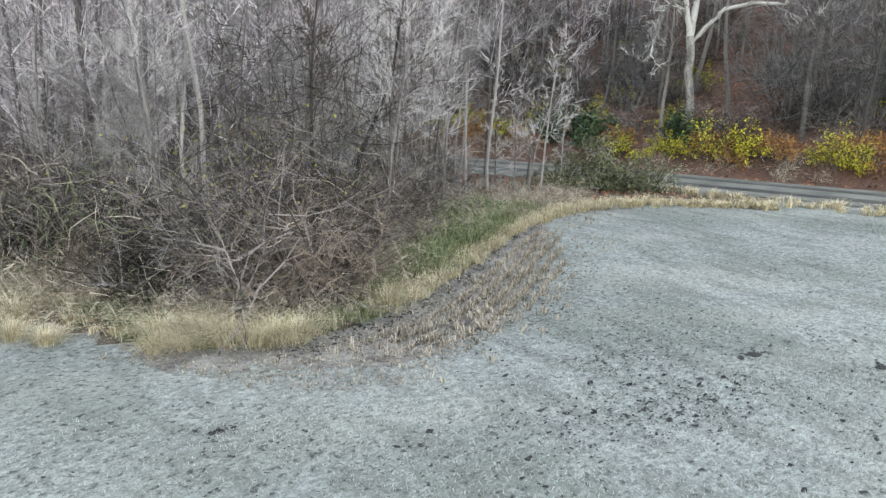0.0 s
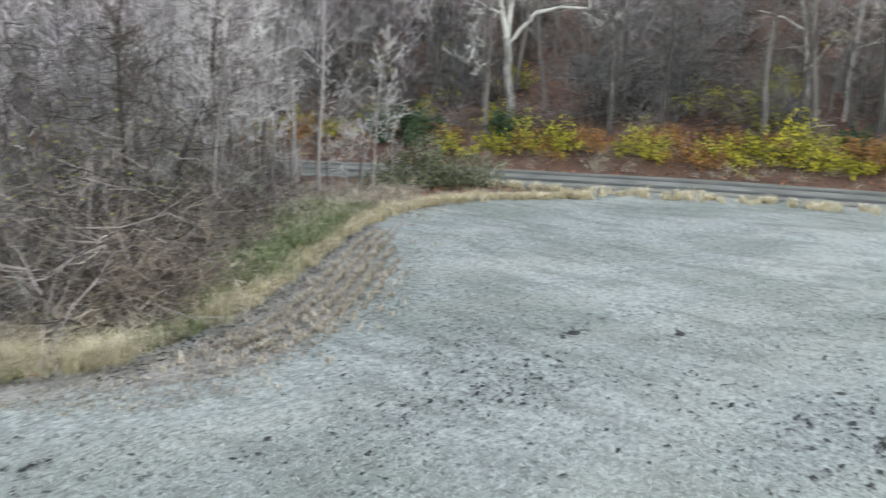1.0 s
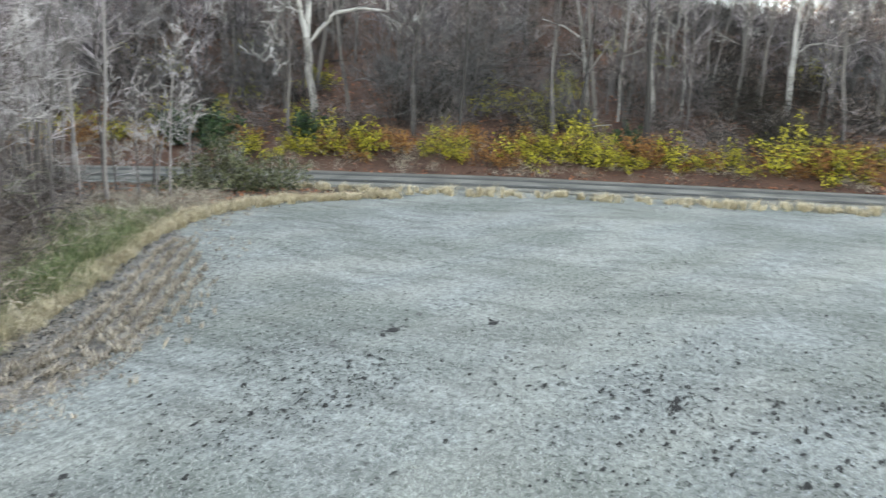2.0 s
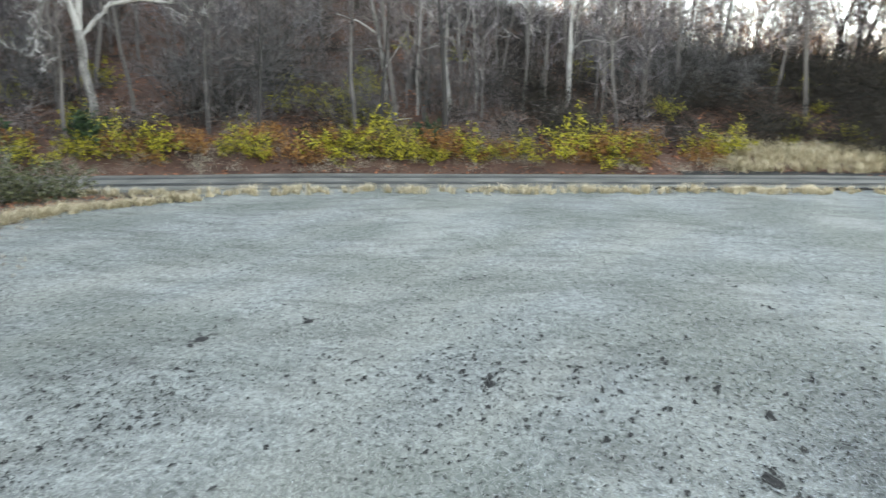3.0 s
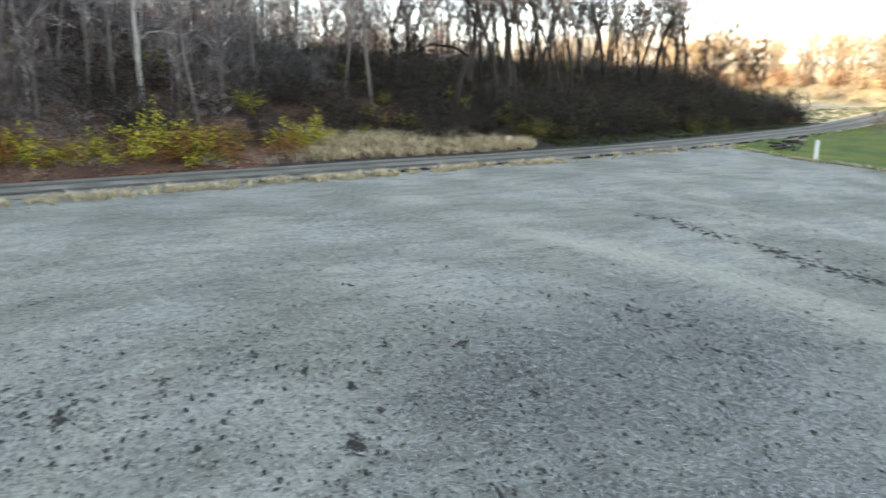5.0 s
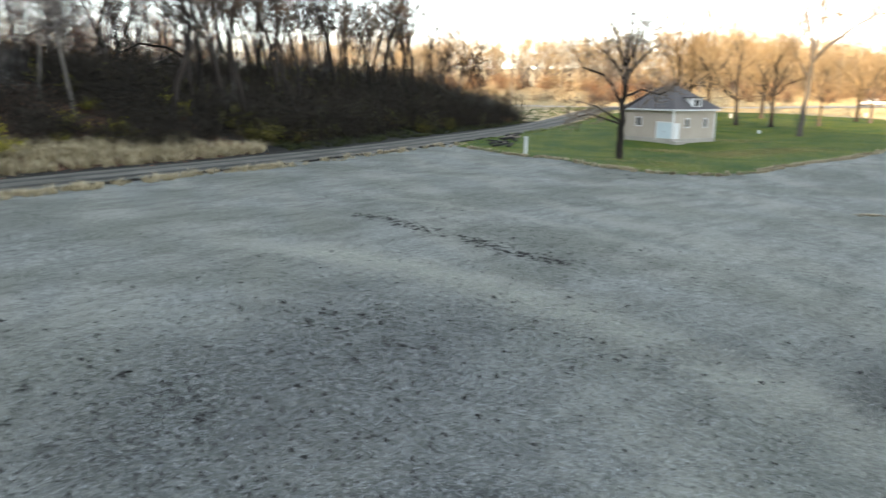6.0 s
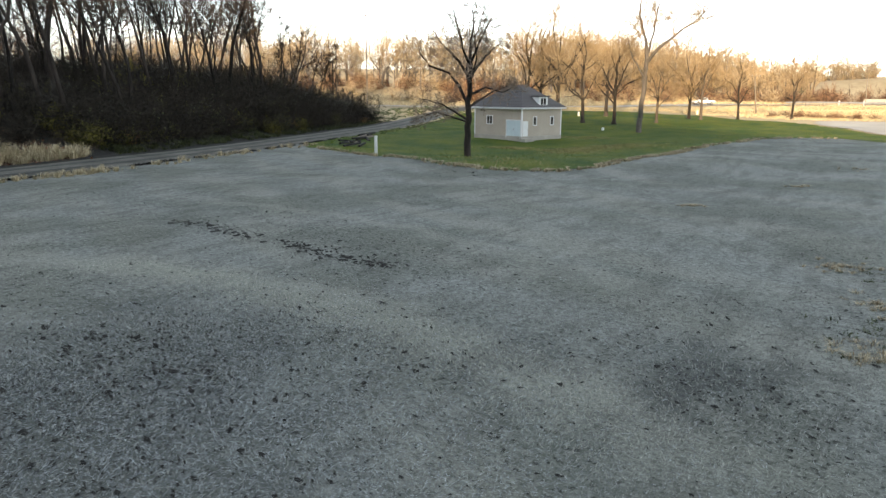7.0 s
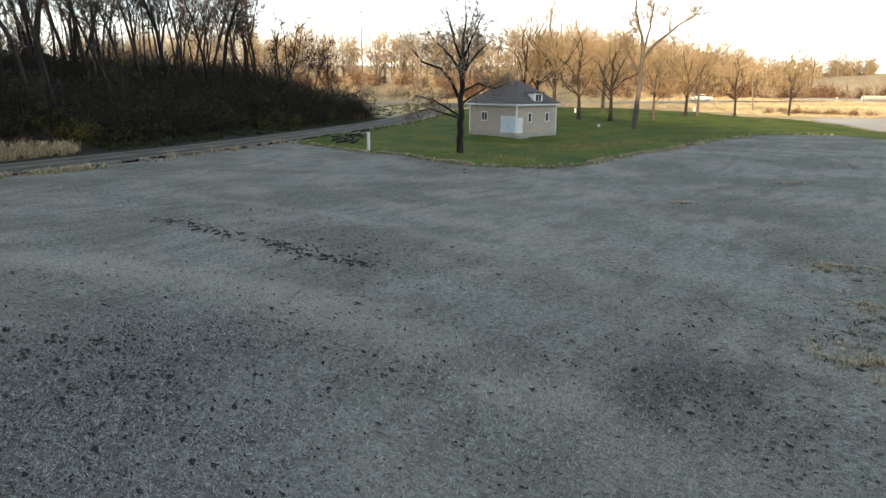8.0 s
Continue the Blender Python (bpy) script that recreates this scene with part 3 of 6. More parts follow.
def grove(name, spots, forms, low, high, bark, twig, label, category, seed):
    """Many light trees or brambles as one piece of stuff."""
    rg = np.random.default_rng(seed)
    Vs, Fs, Ks, o = [], [], [], 0
    z = ground_z(spots[:, 0], spots[:, 1])
    for (x, y), h in zip(spots, z):
        V, F, k = forms[rg.integers(len(forms))]
        a, s = rg.uniform(0, math.tau), rg.uniform(low, high)
        R = np.array([[math.cos(a), -math.sin(a), 0], [math.sin(a), math.cos(a), 0], [0, 0, 1]])
        Vs.append(V @ R.T * s + (x, y, h))
        Fs.append(F + o)
        Ks.append(np.where(np.arange(len(F)) < k, 0, 1))
        o += len(V)
    ob = link_mesh(name, np.concatenate(Vs), np.concatenate(Fs), bark)
    ob.data.materials.append(M[twig])
    ob.data.polygons.foreach_set("material_index", np.concatenate(Ks).astype(np.int32))
    return tagged(ob, label, category, kind="stuff")


def strands(name, poly, n, low, high, width, mat, label, seed, drop=0.0):
    """Thin curved stems and vines, crossing each other, as one piece of stuff."""
    rg = np.random.default_rng(seed)
    xy = scatter(poly, n, seed)
    n = len(xy)
    p = np.column_stack([xy, ground_z(xy[:, 0], xy[:, 1]) + rg.uniform(low, high, n) ** 1.0])
    d = rg.normal(0, 1, (n, 3))
    d = d / np.linalg.norm(d, axis=1)[:, None]
    step = rg.uniform(0.18, 0.5, n)[:, None]
    side = np.cross(d, rg.normal(0, 1, (n, 3)))
    side = side / np.linalg.norm(side, axis=1)[:, None] * (width * rg.uniform(0.5, 1.3, n))[:, None]
    rows = []
    for k in range(6):
        w = 1 - 0.14 * k
        rows += [p - side * w, p + side * w]
        d = d + rg.normal(0, 0.42, (n, 3)) - (0, 0, drop)
        d = d / np.linalg.norm(d, axis=1)[:, None]
        p = p + d * step
        p[:, 2] = np.maximum(p[:, 2], 0.05)
    V = np.stack(rows, 1).reshape(-1, 3)
    base = 12 * np.arange(n)[:, None]
    F = np.concatenate([base + [2 * k, 2 * k + 1, 2 * k + 3, 2 * k + 2] for k in range(5)])
    return tagged(link_mesh(name, V, F, mat), label, "vines", kind="stuff")


def tufts(name, spots, n, height, width, mat, label, spread=0.14, seed=1, droop=1.05):
    """Tussocks of dry grass, their blades fanning out, as one piece of stuff."""
    rg = np.random.default_rng(seed)
    m = len(spots)
    h = height * rg.uniform(0.5, 1.25, m)
    c = np.repeat(spots, n, 0)
    hh = np.repeat(h, n) * rg.uniform(0.5, 1.1, m * n)
    a, r = rg.uniform(0, math.tau, m * n), np.abs(rg.normal(0, 1, m * n))
    out = np.column_stack([np.cos(a), np.sin(a)])
    foot2 = c + out * (r * spread * np.repeat(h / height, n))[:, None]
    foot = np.column_stack([foot2, ground_z(foot2[:, 0], foot2[:, 1]) - 0.02])
    wind = np.repeat(rg.normal(0, 0.25, (m, 2)), n, 0)
    off = (out * rg.uniform(0.05, droop, m * n)[:, None] + wind) * hh[:, None]
    s = np.column_stack([-np.sin(a), np.cos(a), 0 * a]) * (width * rg.uniform(0.6, 1.3, m * n))[:, None]
    mid = foot + np.column_stack([off * 0.35, hh * 0.65])
    tip = foot + np.column_stack([off * 1.2, hh * rg.uniform(0.45, 1.05, m * n)])
    V = np.stack([foot - s, foot + s, mid + s * 0.7, mid - s * 0.7, tip], 1).reshape(-1, 3)
    k = 5 * np.arange(m * n)[:, None]
    return tagged(link_mesh(name, V, np.concatenate([k + [0, 1, 2], k + [0, 2, 3], k + [3, 2, 4]]), mat), label, "grass", kind="stuff")


def blades(name, xy, height, width, mat, label, lean=0.35, seed=1, bent=False, lift=0.0):
    """Many blades of grass as one sheet of stuff. xy: feet; height: one for each blade."""
    rg = np.random.default_rng(seed)
    n = len(xy)
    z = ground_z(xy[:, 0], xy[:, 1]) + lift
    foot = np.column_stack([xy, z])
    a = rg.uniform(0, math.tau, n)
    side = np.column_stack([np.cos(a), np.sin(a), np.zeros(n)]) * (width * rg.uniform(0.6, 1.3, n))[:, None]
    h = np.broadcast_to(height, (n,)) * rg.uniform(0.55, 1.15, n)
    off = rg.normal(0, lean, (n, 2)) * h[:, None]
    tip = foot + np.column_stack([off, h])
    if not bent:
        V = np.stack([foot - side, foot + side, tip], 1).reshape(-1, 3)
        F = np.arange(3 * n).reshape(n, 3)
    else:
        mid = foot + np.column_stack([off * 0.3, h * 0.62])
        tip[:, 2] -= 0.25 * h
        tip[:, :2] += off * 0.6
        V = np.stack([foot - side, foot + side, mid + side * 0.7, mid - side * 0.7, tip], 1).reshape(-1, 3)
        k = 5 * np.arange(n)[:, None]
        F = np.concatenate([k + [0, 1, 2], k + [0, 2, 3], k + [3, 2, 4]])
    return tagged(link_mesh(name, V, F, mat), label, "grass", kind="stuff")


def leaves_on(name, xy, size, mat, label, seed=1, lift=0.03):
    rg = np.random.default_rng(seed)
    n = len(xy)
    c = np.column_stack([xy, ground_z(xy[:, 0], xy[:, 1]) + lift + rg.uniform(0, 0.04, n)])
    a = rg.uniform(0, math.tau, n)
    s = size * np.clip(np.exp(rg.normal(-0.1, 0.4, n)), 0.35, 1.7)
    p = np.column_stack([np.cos(a) * s, np.sin(a) * s, rg.normal(0, 0.35, n) * s])
    q = np.column_stack([-np.sin(a) * s, np.cos(a) * s, rg.normal(0, 0.35, n) * s]) * 0.6
    V = np.stack([c - p, c + q, c + p, c - q], 1).reshape(-1, 3)
    return tagged(link_mesh(name, V, np.arange(4 * n).reshape(n, 4), mat), label, "leaves", kind="stuff")


def crumbs(name, xy, size, mat, label, seed=1, lift=0.02):
    """Flat ragged lumps of soil, each with six corners, as one piece of stuff."""
    rg = np.random.default_rng(seed)
    n = len(xy)
    s = size * np.clip(np.exp(rg.normal(-0.1, 0.45, n)), 0.3, 2.0)
    a = rg.uniform(0, math.tau, n)[:, None] + np.arange(6) * math.tau / 6 + rg.uniform(-0.35, 0.35, (n, 6))
    r = s[:, None] * rg.uniform(0.45, 1.25, (n, 6))
    dx, dy = np.cos(a) * r * 1.2, np.sin(a) * r * 0.8
    tilt = rg.normal(0, 0.25, (n, 2))
    z = ground_z(xy[:, 0], xy[:, 1])[:, None] + lift + dx * tilt[:, :1] + dy * tilt[:, 1:]
    V = np.stack([xy[:, :1] + dx, xy[:, 1:] + dy, z], 2).reshape(-1, 3)
    return tagged(link_mesh(name, V, np.arange(6 * n).reshape(n, 6), mat), label, "soil", kind="stuff")


def near_line(line, n, a, b, seed, k0=0.0, k1=1.0):
    """n random places beside a line of points, a to b metres to its left."""
    rg = np.random.default_rng(seed)
    k = rg.uniform(k0, k1, n) * (len(line) - 1)
    i = np.minimum(k.astype(int), len(line) - 2)
    d = line[i + 1] - line[i]
    d = d / np.hypot(d[:, 0], d[:, 1])[:, None]
    p = line[i] + (line[i + 1] - line[i]) * (k - i)[:, None]
    return p + np.column_stack([-d[:, 1], d[:, 0]]) * rg.uniform(a, b, n)[:, None]


def inside(poly, p):
    x, y = p[:, 0], p[:, 1]
    hit = np.zeros(len(p), bool)
    for (ax, ay), (bx, by) in zip(poly, np.roll(poly, -1, 0)):
        hit ^= ((ay > y) != (by > y)) & (x < (bx - ax) * (y - ay) / (by - ay + 1e-12) + ax)
    return hit


def scatter(poly, n, seed, without=None):
    """n random places in an outline, but for those that without() names."""
    rg = np.random.default_rng(seed)
    poly = np.array(poly, float)
    lo, hi = poly.min(0), poly.max(0)
    p = rg.uniform(lo, hi, (n * 4, 2))
    p = p[inside(poly, p)][:n]
    return p if without is None else p[~without(p[:, 0], p[:, 1])]


def sheet(name, poly, mat, label, lift, step=0.6, rag=0.25, seed=1, thick=True):
    """A patch of ground cover with a ragged edge, draped over the land."""
    poly = np.array(poly, float)
    rg = np.random.default_rng(seed)
    edge = []
    for a, b in zip(poly, np.roll(poly, -1, 0)):
        n = max(1, int(np.hypot(*(b - a)) / step))
        for i in range(n):
            edge.append(a + (b - a) * i / n + rg.normal(0, rag, 2))
    bm = bmesh.new()
    vs = [bm.verts.new((x, y, 0)) for x, y in edge]
    bm.faces.new(vs)
    lo, hi = poly.min(0), poly.max(0)
    cut = max(2.0, (hi - lo).max() / 45)
    for axis in (0, 1):
        for c in np.arange(lo[axis] + cut, hi[axis], cut):
            no = (1, 0, 0) if axis == 0 else (0, 1, 0)
            bmesh.ops.bisect_plane(bm, geom=bm.verts[:] + bm.edges[:] + bm.faces[:], plane_co=[c * n for n in no], plane_no=no)
    bmesh.ops.triangulate(bm, faces=bm.faces[:])
    co = np.array([v.co[:2] for v in bm.verts])
    for v, z in zip(bm.verts, ground_z(co[:, 0], co[:, 1])):
        v.co.z = z + lift
    for f in bm.faces:
        f.normal_update()
        if f.normal.z < 0:
            f.normal_flip()
    me = bpy.data.meshes.new(name)
    bm.to_mesh(me)
    bm.free()
    me.materials.append(M[mat])
    me.polygons.foreach_set("use_smooth", np.ones(len(me.polygons), bool))
    return tagged(new(name, me), label, kind="structure")


def ribbon(name, line, a, b, mat, label, lift, crown=0.0, cols=7):
    """A strip that follows a line, a to b metres to its left."""
    n = len(line)
    d = np.gradient(line, axis=0)
    d = d / np.hypot(d[:, 0], d[:, 1])[:, None]
    nrm = np.column_stack([-d[:, 1], d[:, 0]])
    V, F = [], []
    for j in range(cols):
        k = j / (cols - 1)
        p = line + nrm * (a + (b - a) * k)
        z = ground_z(p[:, 0], p[:, 1]) + lift + crown * (1 - (2 * k - 1) ** 2)
        V.append(np.column_stack([p, z]))
    V = np.stack(V, 1).reshape(-1, 3)
    i, j = np.meshgrid(np.arange(n - 1), np.arange(cols - 1), indexing="ij")
    q = (i * cols + j).ravel()
    F = np.column_stack([q, q + cols, q + cols + 1, q + 1])[:, ::-1]
    return tagged(link_mesh(name, V, F, mat, flat=False), label, kind="structure")


# ---------------------------------------------------------------- ground
WOODS_EDGE = [(-60, 30), (-9, 19.5), (-2, 16), (1, 13), (3, 11.3), (5, 11.5), (6.6, 12.2), (8.6, 14.2), (11.5, 17.0), (14.5, 20.2), (18, 22.3), (22, 23.2), (26, 22.8), (29.5, 21.2)]
WOODS = WOODS_EDGE + [(31, 24), (26, 30.5), (17, 39.5), (6, 50), (-12, 63), (-40, 80), (-90, 100), (-140, 60)]
LAWN = [(66.5, -42.6), (62, -44), (56, -43.5), (51, -42.8), (46, -42.4), (41, -43.2), (38.6, -46), (37.8, -50), (39, -57), (41.5, -66), (44.5, -81), (46.5, -94), (45.5, -101), (40.8, -103.6),
        (34, -100), (18, -92), (18, -103), (39.6, -116), (46.8, -122), (55.8, -131), (70, -133), (82, -136), (100, -134), (122, -122), (117, -106), (99, -81), (84, -61), (72, -45)]


def build_ground():
    def axis(lo, hi, step, far):
        mid = np.arange(lo, hi + step / 2, step)
        out = np.cumsum(step * 1.13 ** np.arange(1, 60))
        out = out[out < far]
        return np.concatenate([lo - out[::-1], mid, hi + out])
    xs, ys = axis(-12, 84, 0.8, 3500), axis(-100, 46, 0.9, 3500)
    X, Y = np.meshgrid(xs, ys)
    x, y = X.ravel(), Y.ravel()
    z = ground_z(x, y)
    nx, ny = len(xs), len(ys)
    i, j = np.meshgrid(np.arange(nx - 1), np.arange(ny - 1))
    q = (j * nx + i).ravel()
    F = np.column_stack([q, q + 1, q + nx + 1, q + nx])
    ob = link_mesh("ground", np.column_stack([x, y, z]), F, "field", flat=False)
    for k in ("litter", "woodsoil", "far", "soil"):
        ob.data.materials.append(M[k])
    cx, cy = x[F].mean(1), y[F].mean(1)
    s, where = beside(ROAD_S, cx, cy)
    u, w = 0.6 * cx - 0.8 * cy, -0.6 * cx + 0.8 * cy
    kind = np.zeros(len(F), np.int32)
    kind[(u > 118) | (cx < -70) | (cy < -130)] = 3
    kind[(s > 2.6) & (where < 0.8) & (s < 160)] = 1
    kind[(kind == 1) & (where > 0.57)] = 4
    kind[inside(np.array(WOODS), np.column_stack([cx, cy])) | (w > 46)] = 2
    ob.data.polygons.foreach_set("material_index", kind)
    return tagged(ob, "pale frosty mown field with wooded slopes around it", "ground", kind="structure")


build_ground()
ribbon("road", ROAD_P, -ROAD_W / 2, ROAD_W / 2, "gravel", "grey gravel farm road with dark wheel tracks", 0.05, 0.06)
ribbon("main_road", MAIN_P, -4.5, 4.5, "asphalt", "asphalt road with its sunlight put into a pale colour", 0.12, 0.05)
for a in (-1.9, -1.35, 0.9, 1.5):
    ribbon("wheel_track", ROAD_P, a - (0.3 if a in (-1.35, 0.9) else 0.1), a + (0.3 if a in (-1.35, 0.9) else 0.1), "track", "dark wheel track pressed into the gravel road", 0.118 - 0.004 * abs(a), 0.0, 3)
sheet("lawn", LAWN, "lawn", "green lawn with tan patches round the small building", 0.03, rag=0.3)
sheet("field_margin", [(4.5, 11.3), (6.6, 12.0), (8.6, 13.9), (11.5, 16.6), (14.5, 19.8), (16.5, 21.2), (15.0, 18.2), (12.6, 14.8), (10.2, 11.7), (8.2, 9.9), (6.2, 9.4), (4.2, 9.9), (2.4, 10.8), (1.2, 11.8), (2.8, 11.6)], "margin", "brown stubble soil along the edge of the field", 0.012, step=0.35, rag=0.22)
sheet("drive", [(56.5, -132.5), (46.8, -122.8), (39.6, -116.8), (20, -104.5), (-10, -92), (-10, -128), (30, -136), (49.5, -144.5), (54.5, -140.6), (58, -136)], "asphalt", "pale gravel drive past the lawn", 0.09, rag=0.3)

# ---------------------------------------------------------------- tree kinds
GREY = "bare grey woodland tree with a slim trunk and fine twigs"
trees = [bare_tree("woodland_tree", 10 + k, (13, 15, 12, 16, 11)[k], (0.075, 0.09, 0.06, 0.10, 0.06)[k], GREY, group="woodland trees", first=(0.2, 0.3, 0.15, 0.35, 0.12)[k],
                   limbs=16, reach=0.26, rise=0.09, boughs=6, twigs=12, width=0.011, forks=(1, 1, 2, 1, 2)[k], wob=0.07, angle=1.0) for k in range(5)]
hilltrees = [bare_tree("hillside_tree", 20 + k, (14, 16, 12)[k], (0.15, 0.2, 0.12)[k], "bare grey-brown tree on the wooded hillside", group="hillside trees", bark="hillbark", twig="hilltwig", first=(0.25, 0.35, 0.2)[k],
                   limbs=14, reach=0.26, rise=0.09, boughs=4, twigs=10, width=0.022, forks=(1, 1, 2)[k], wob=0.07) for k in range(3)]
PALE = "tall pale-barked bare tree with a slender trunk"
pales = [bare_tree("pale_tree", 30 + k, (16, 18, 15)[k], (0.115, 0.13, 0.10)[k], PALE, group="pale-barked trees", bark="palebark", first=(0.35, 0.4, 0.2)[k], limbs=13, reach=0.2, rise=0.08,
                   boughs=4, twigs=8, forks=(1, 2, 1)[k], wob=0.045) for k in range(3)]
DARK = "bare tree with crooked limbs on the wooded bank, coloured as a dark silhouette"
# near-black colours draw these trees as silhouettes against the sky
darks = [bare_tree("bank_tree", 60 + k, (21, 23, 19, 20)[k], (0.23, 0.27, 0.2, 0.3)[k], DARK, group="trees on the bank", bark="shadebark", twig="shadetwig", first=(0.42, 0.36, 0.48, 0.4)[k], limbs=(17, 20, 14, 20)[k],
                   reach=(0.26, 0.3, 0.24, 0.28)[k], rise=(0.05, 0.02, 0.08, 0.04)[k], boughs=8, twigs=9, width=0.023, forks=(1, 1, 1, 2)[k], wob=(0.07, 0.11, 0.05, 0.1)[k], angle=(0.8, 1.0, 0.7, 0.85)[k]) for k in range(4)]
golds = [branching_tree("far_tree", 70 + k, (17, 20, 15)[k], 0.28, "bare sunlit tree in the far tree line", group="far tree line", bark="bark", twig="sunpaletwig", levels=4, fan=3, bole=0.3, twigs=8, width=0.02, spread=0.6, rise=0.1, wob=0.16, long=1.5)
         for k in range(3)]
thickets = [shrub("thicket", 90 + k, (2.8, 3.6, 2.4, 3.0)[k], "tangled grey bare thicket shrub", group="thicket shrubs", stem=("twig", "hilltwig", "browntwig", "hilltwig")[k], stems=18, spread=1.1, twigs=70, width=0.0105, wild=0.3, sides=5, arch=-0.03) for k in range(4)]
hazes = [shrub("slope_thicket", 95 + k, (6.0, 4.8, 7.0)[k], "blue-grey bare thicket on the hillside, dense with fine twigs", group="hillside thickets", stem="hazetwig", stems=16, spread=0.75, twigs=120, width=0.015, wild=0.2, sides=5, arch=0.0, fill=0.15) for k in range(3)]
brush = [shrub("bank_shrub", 110 + k, (3.0, 2.4)[k], "leafless shrub on the wooded bank, coloured near black for its shade", group="bank shrubs", stem="deepshadetwig", leaf="bushgreen", leaves=(0, 240)[k], stems=14, spread=1.1, twigs=50, width=0.022, wild=0.25, sides=2) for k in range(2)]
yellows = [shrub("yellow_bush", 130 + k, (2.6, 2.1, 3.2)[k], "yellow-leaved bush beside the farm road", group="yellow bushes", stem="browntwig", leaf="yellow", leaves=(2300, 1900, 2600)[k], stems=16, spread=1.0, twigs=34, leaf_size=0.12, arch=-0.05, wild=0.25) for k in range(3)]
rusts = [shrub("rust_bush", 150 + k, (2.0, 1.5)[k], "rust-brown bush beside the farm road", group="rust-brown bushes", stem="browntwig", leaf="rust", leaves=(1200, 900)[k], stems=16, spread=1.1, twigs=34, leaf_size=0.11, arch=-0.05, wild=0.25) for k in range(2)]
olives = [shrub("olive_bush", 140 + k, (2.8, 2.2)[k], "olive-leaved bush on the wooded bank, dimmed in colour for its shade", group="olive bushes", stem="browntwig", leaf="bankleaf", leaves=(1700, 1400)[k], stems=16, spread=1.1, twigs=34, leaf_size=0.13, arch=-0.05, wild=0.25) for k in range(2)]
greens = [shrub("evergreen_bush", 170, 2.2, "dark evergreen bush at the road's edge", group="evergreen bushes", stem="shadetwig", leaf="evergreen", leaves=2600, stems=18, spread=0.6, twigs=24, leaf_size=0.16, arch=0.0, fill=0.05)]
dull = [shrub("honeysuckle_bush", 180, 2.4, "dull green bush half bare of leaves at the field's corner", group="green bushes", stem="twig", leaf="bushgreen", leaves=4200, stems=24, spread=1.4, twigs=40, leaf_size=0.11, arch=-0.09, fill=0.1, wild=0.25)]
used = set()
rng = random.Random(5)


def plant(kinds, x, y, low=0.8, high=1.15, tall=1.0, lean=0.0):
    ob = kinds[rng.randrange(len(kinds))]
    first = ob.name not in used
    used.add(ob.name)
    return put(ob, x, y, rng.uniform(low, high), rng.uniform(0, 360), first=first, tall=tall, lean=lean)


WISPS = [wisp(300 + k, (13, 15, 11, 16)[k], 26, 430, 0.020, reach=0.22) for k in range(4)]
WIDE_WISPS = [wisp(310 + k, (16, 19, 14)[k], 30, 560, 0.032, reach=0.27, r=0.22) for k in range(3)]
BRAMBLES = [bramble(320 + k, (2.4, 3.0, 1.8)[k], 330, 0.014) for k in range(3)]
LOW_BRAMBLES = [bramble(330 + k, (1.2, 0.9)[k], 130, 0.011, 1.3) for k in range(2)]

# ---------------------------------------------------------------- woods beside the field
UNDER = [(-14, 24), (-3, 20), (2, 15.6), (5, 14.2), (7, 16), (9, 20), (12, 24.5), (17, 27.5), (22, 30.5), (17, 38), (5, 44), (-20, 45)]
FRONT = [(-14, 23), (-3, 18.5), (1.5, 14.5), (4, 12.9), (6, 13.2), (8, 16), (10.5, 19.4), (13, 23.5), (5, 26), (-10, 30)]


def open_corner(x, y):
    """The thin corner of the woods, where the farm road shows through."""
    a = np.arctan2(np.asarray(y, float) + 3.2, np.asarray(x, float) - 2.3)
    return (a < radians(68.5)) & (np.hypot(x, y) > 24)


for x, y in scatter([(-16, 30), (-5, 21), (1, 16.5), (4.5, 14.5), (7, 15.2), (10.5, 19.5), (14, 24), (18, 27), (22, 30), (17, 36), (6, 38), (-8, 40)], 84, 3):
    if open_corner(x, y) and rng.random() < 0.45:
        continue
    plant(trees if rng.random() < 0.93 or y < 27 else pales, x, y, 0.6, 1.05)
GREENS = [(7.2, 13.6), (10, 15.8), (14, 20.0), (17, 22.6), (16, 25.5), (11.5, 22.5), (8.2, 17.5), (6.8, 15)]
spots = scatter(FRONT, 88, 4)
for x, y in spots[~inside(np.array(GREENS), spots)]:
    plant(thickets[1:], x, y, 0.7, 1.3)
plant(thickets[:1], 2.8, 15.2, 1.0, 1.05)
for x, y in ((4.6, 14.3), (5.6, 14.0), (6.2, 14.9), (6.2, 16.6), (5.2, 15.6)):
    plant(thickets[1:], x, y, 1.2, 1.6)
plant(thickets[:1], -3.5, 19.5, 0.9, 1.0)
for x, y in ((6.4, 16.6), (8.6, 21.5)):
    plant(darks, x, y, 0.38, 0.5)
for x, y in scatter([(13, 24), (17, 26.5), (24, 29), (20, 35), (8, 36), (0, 30)], 30, 14):
    if not open_corner(x, y):
        plant(thickets, x, y, 0.6, 1.1)
grove("woods_depth", scatter([(-30, 32), (-8, 28), (0, 22), (8, 22), (14, 27), (22, 32), (17, 39), (8, 48), (-6, 58), (-40, 75)], 300, 31), WISPS, 0.6, 1.1, "bark", "deeptwig", "bare grey woods behind the edge of the field", "woods", 31)
grove("woods_hill", scatter([(-70, 80), (-20, 75), (8, 60), (22, 47), (34, 40), (60, 60), (45, 110), (-20, 130), (-80, 130)], 260, 32), WISPS, 0.8, 1.25, "hillbark", "lilactwig", "bare woods on the slope behind the farm road", "woods", 32)
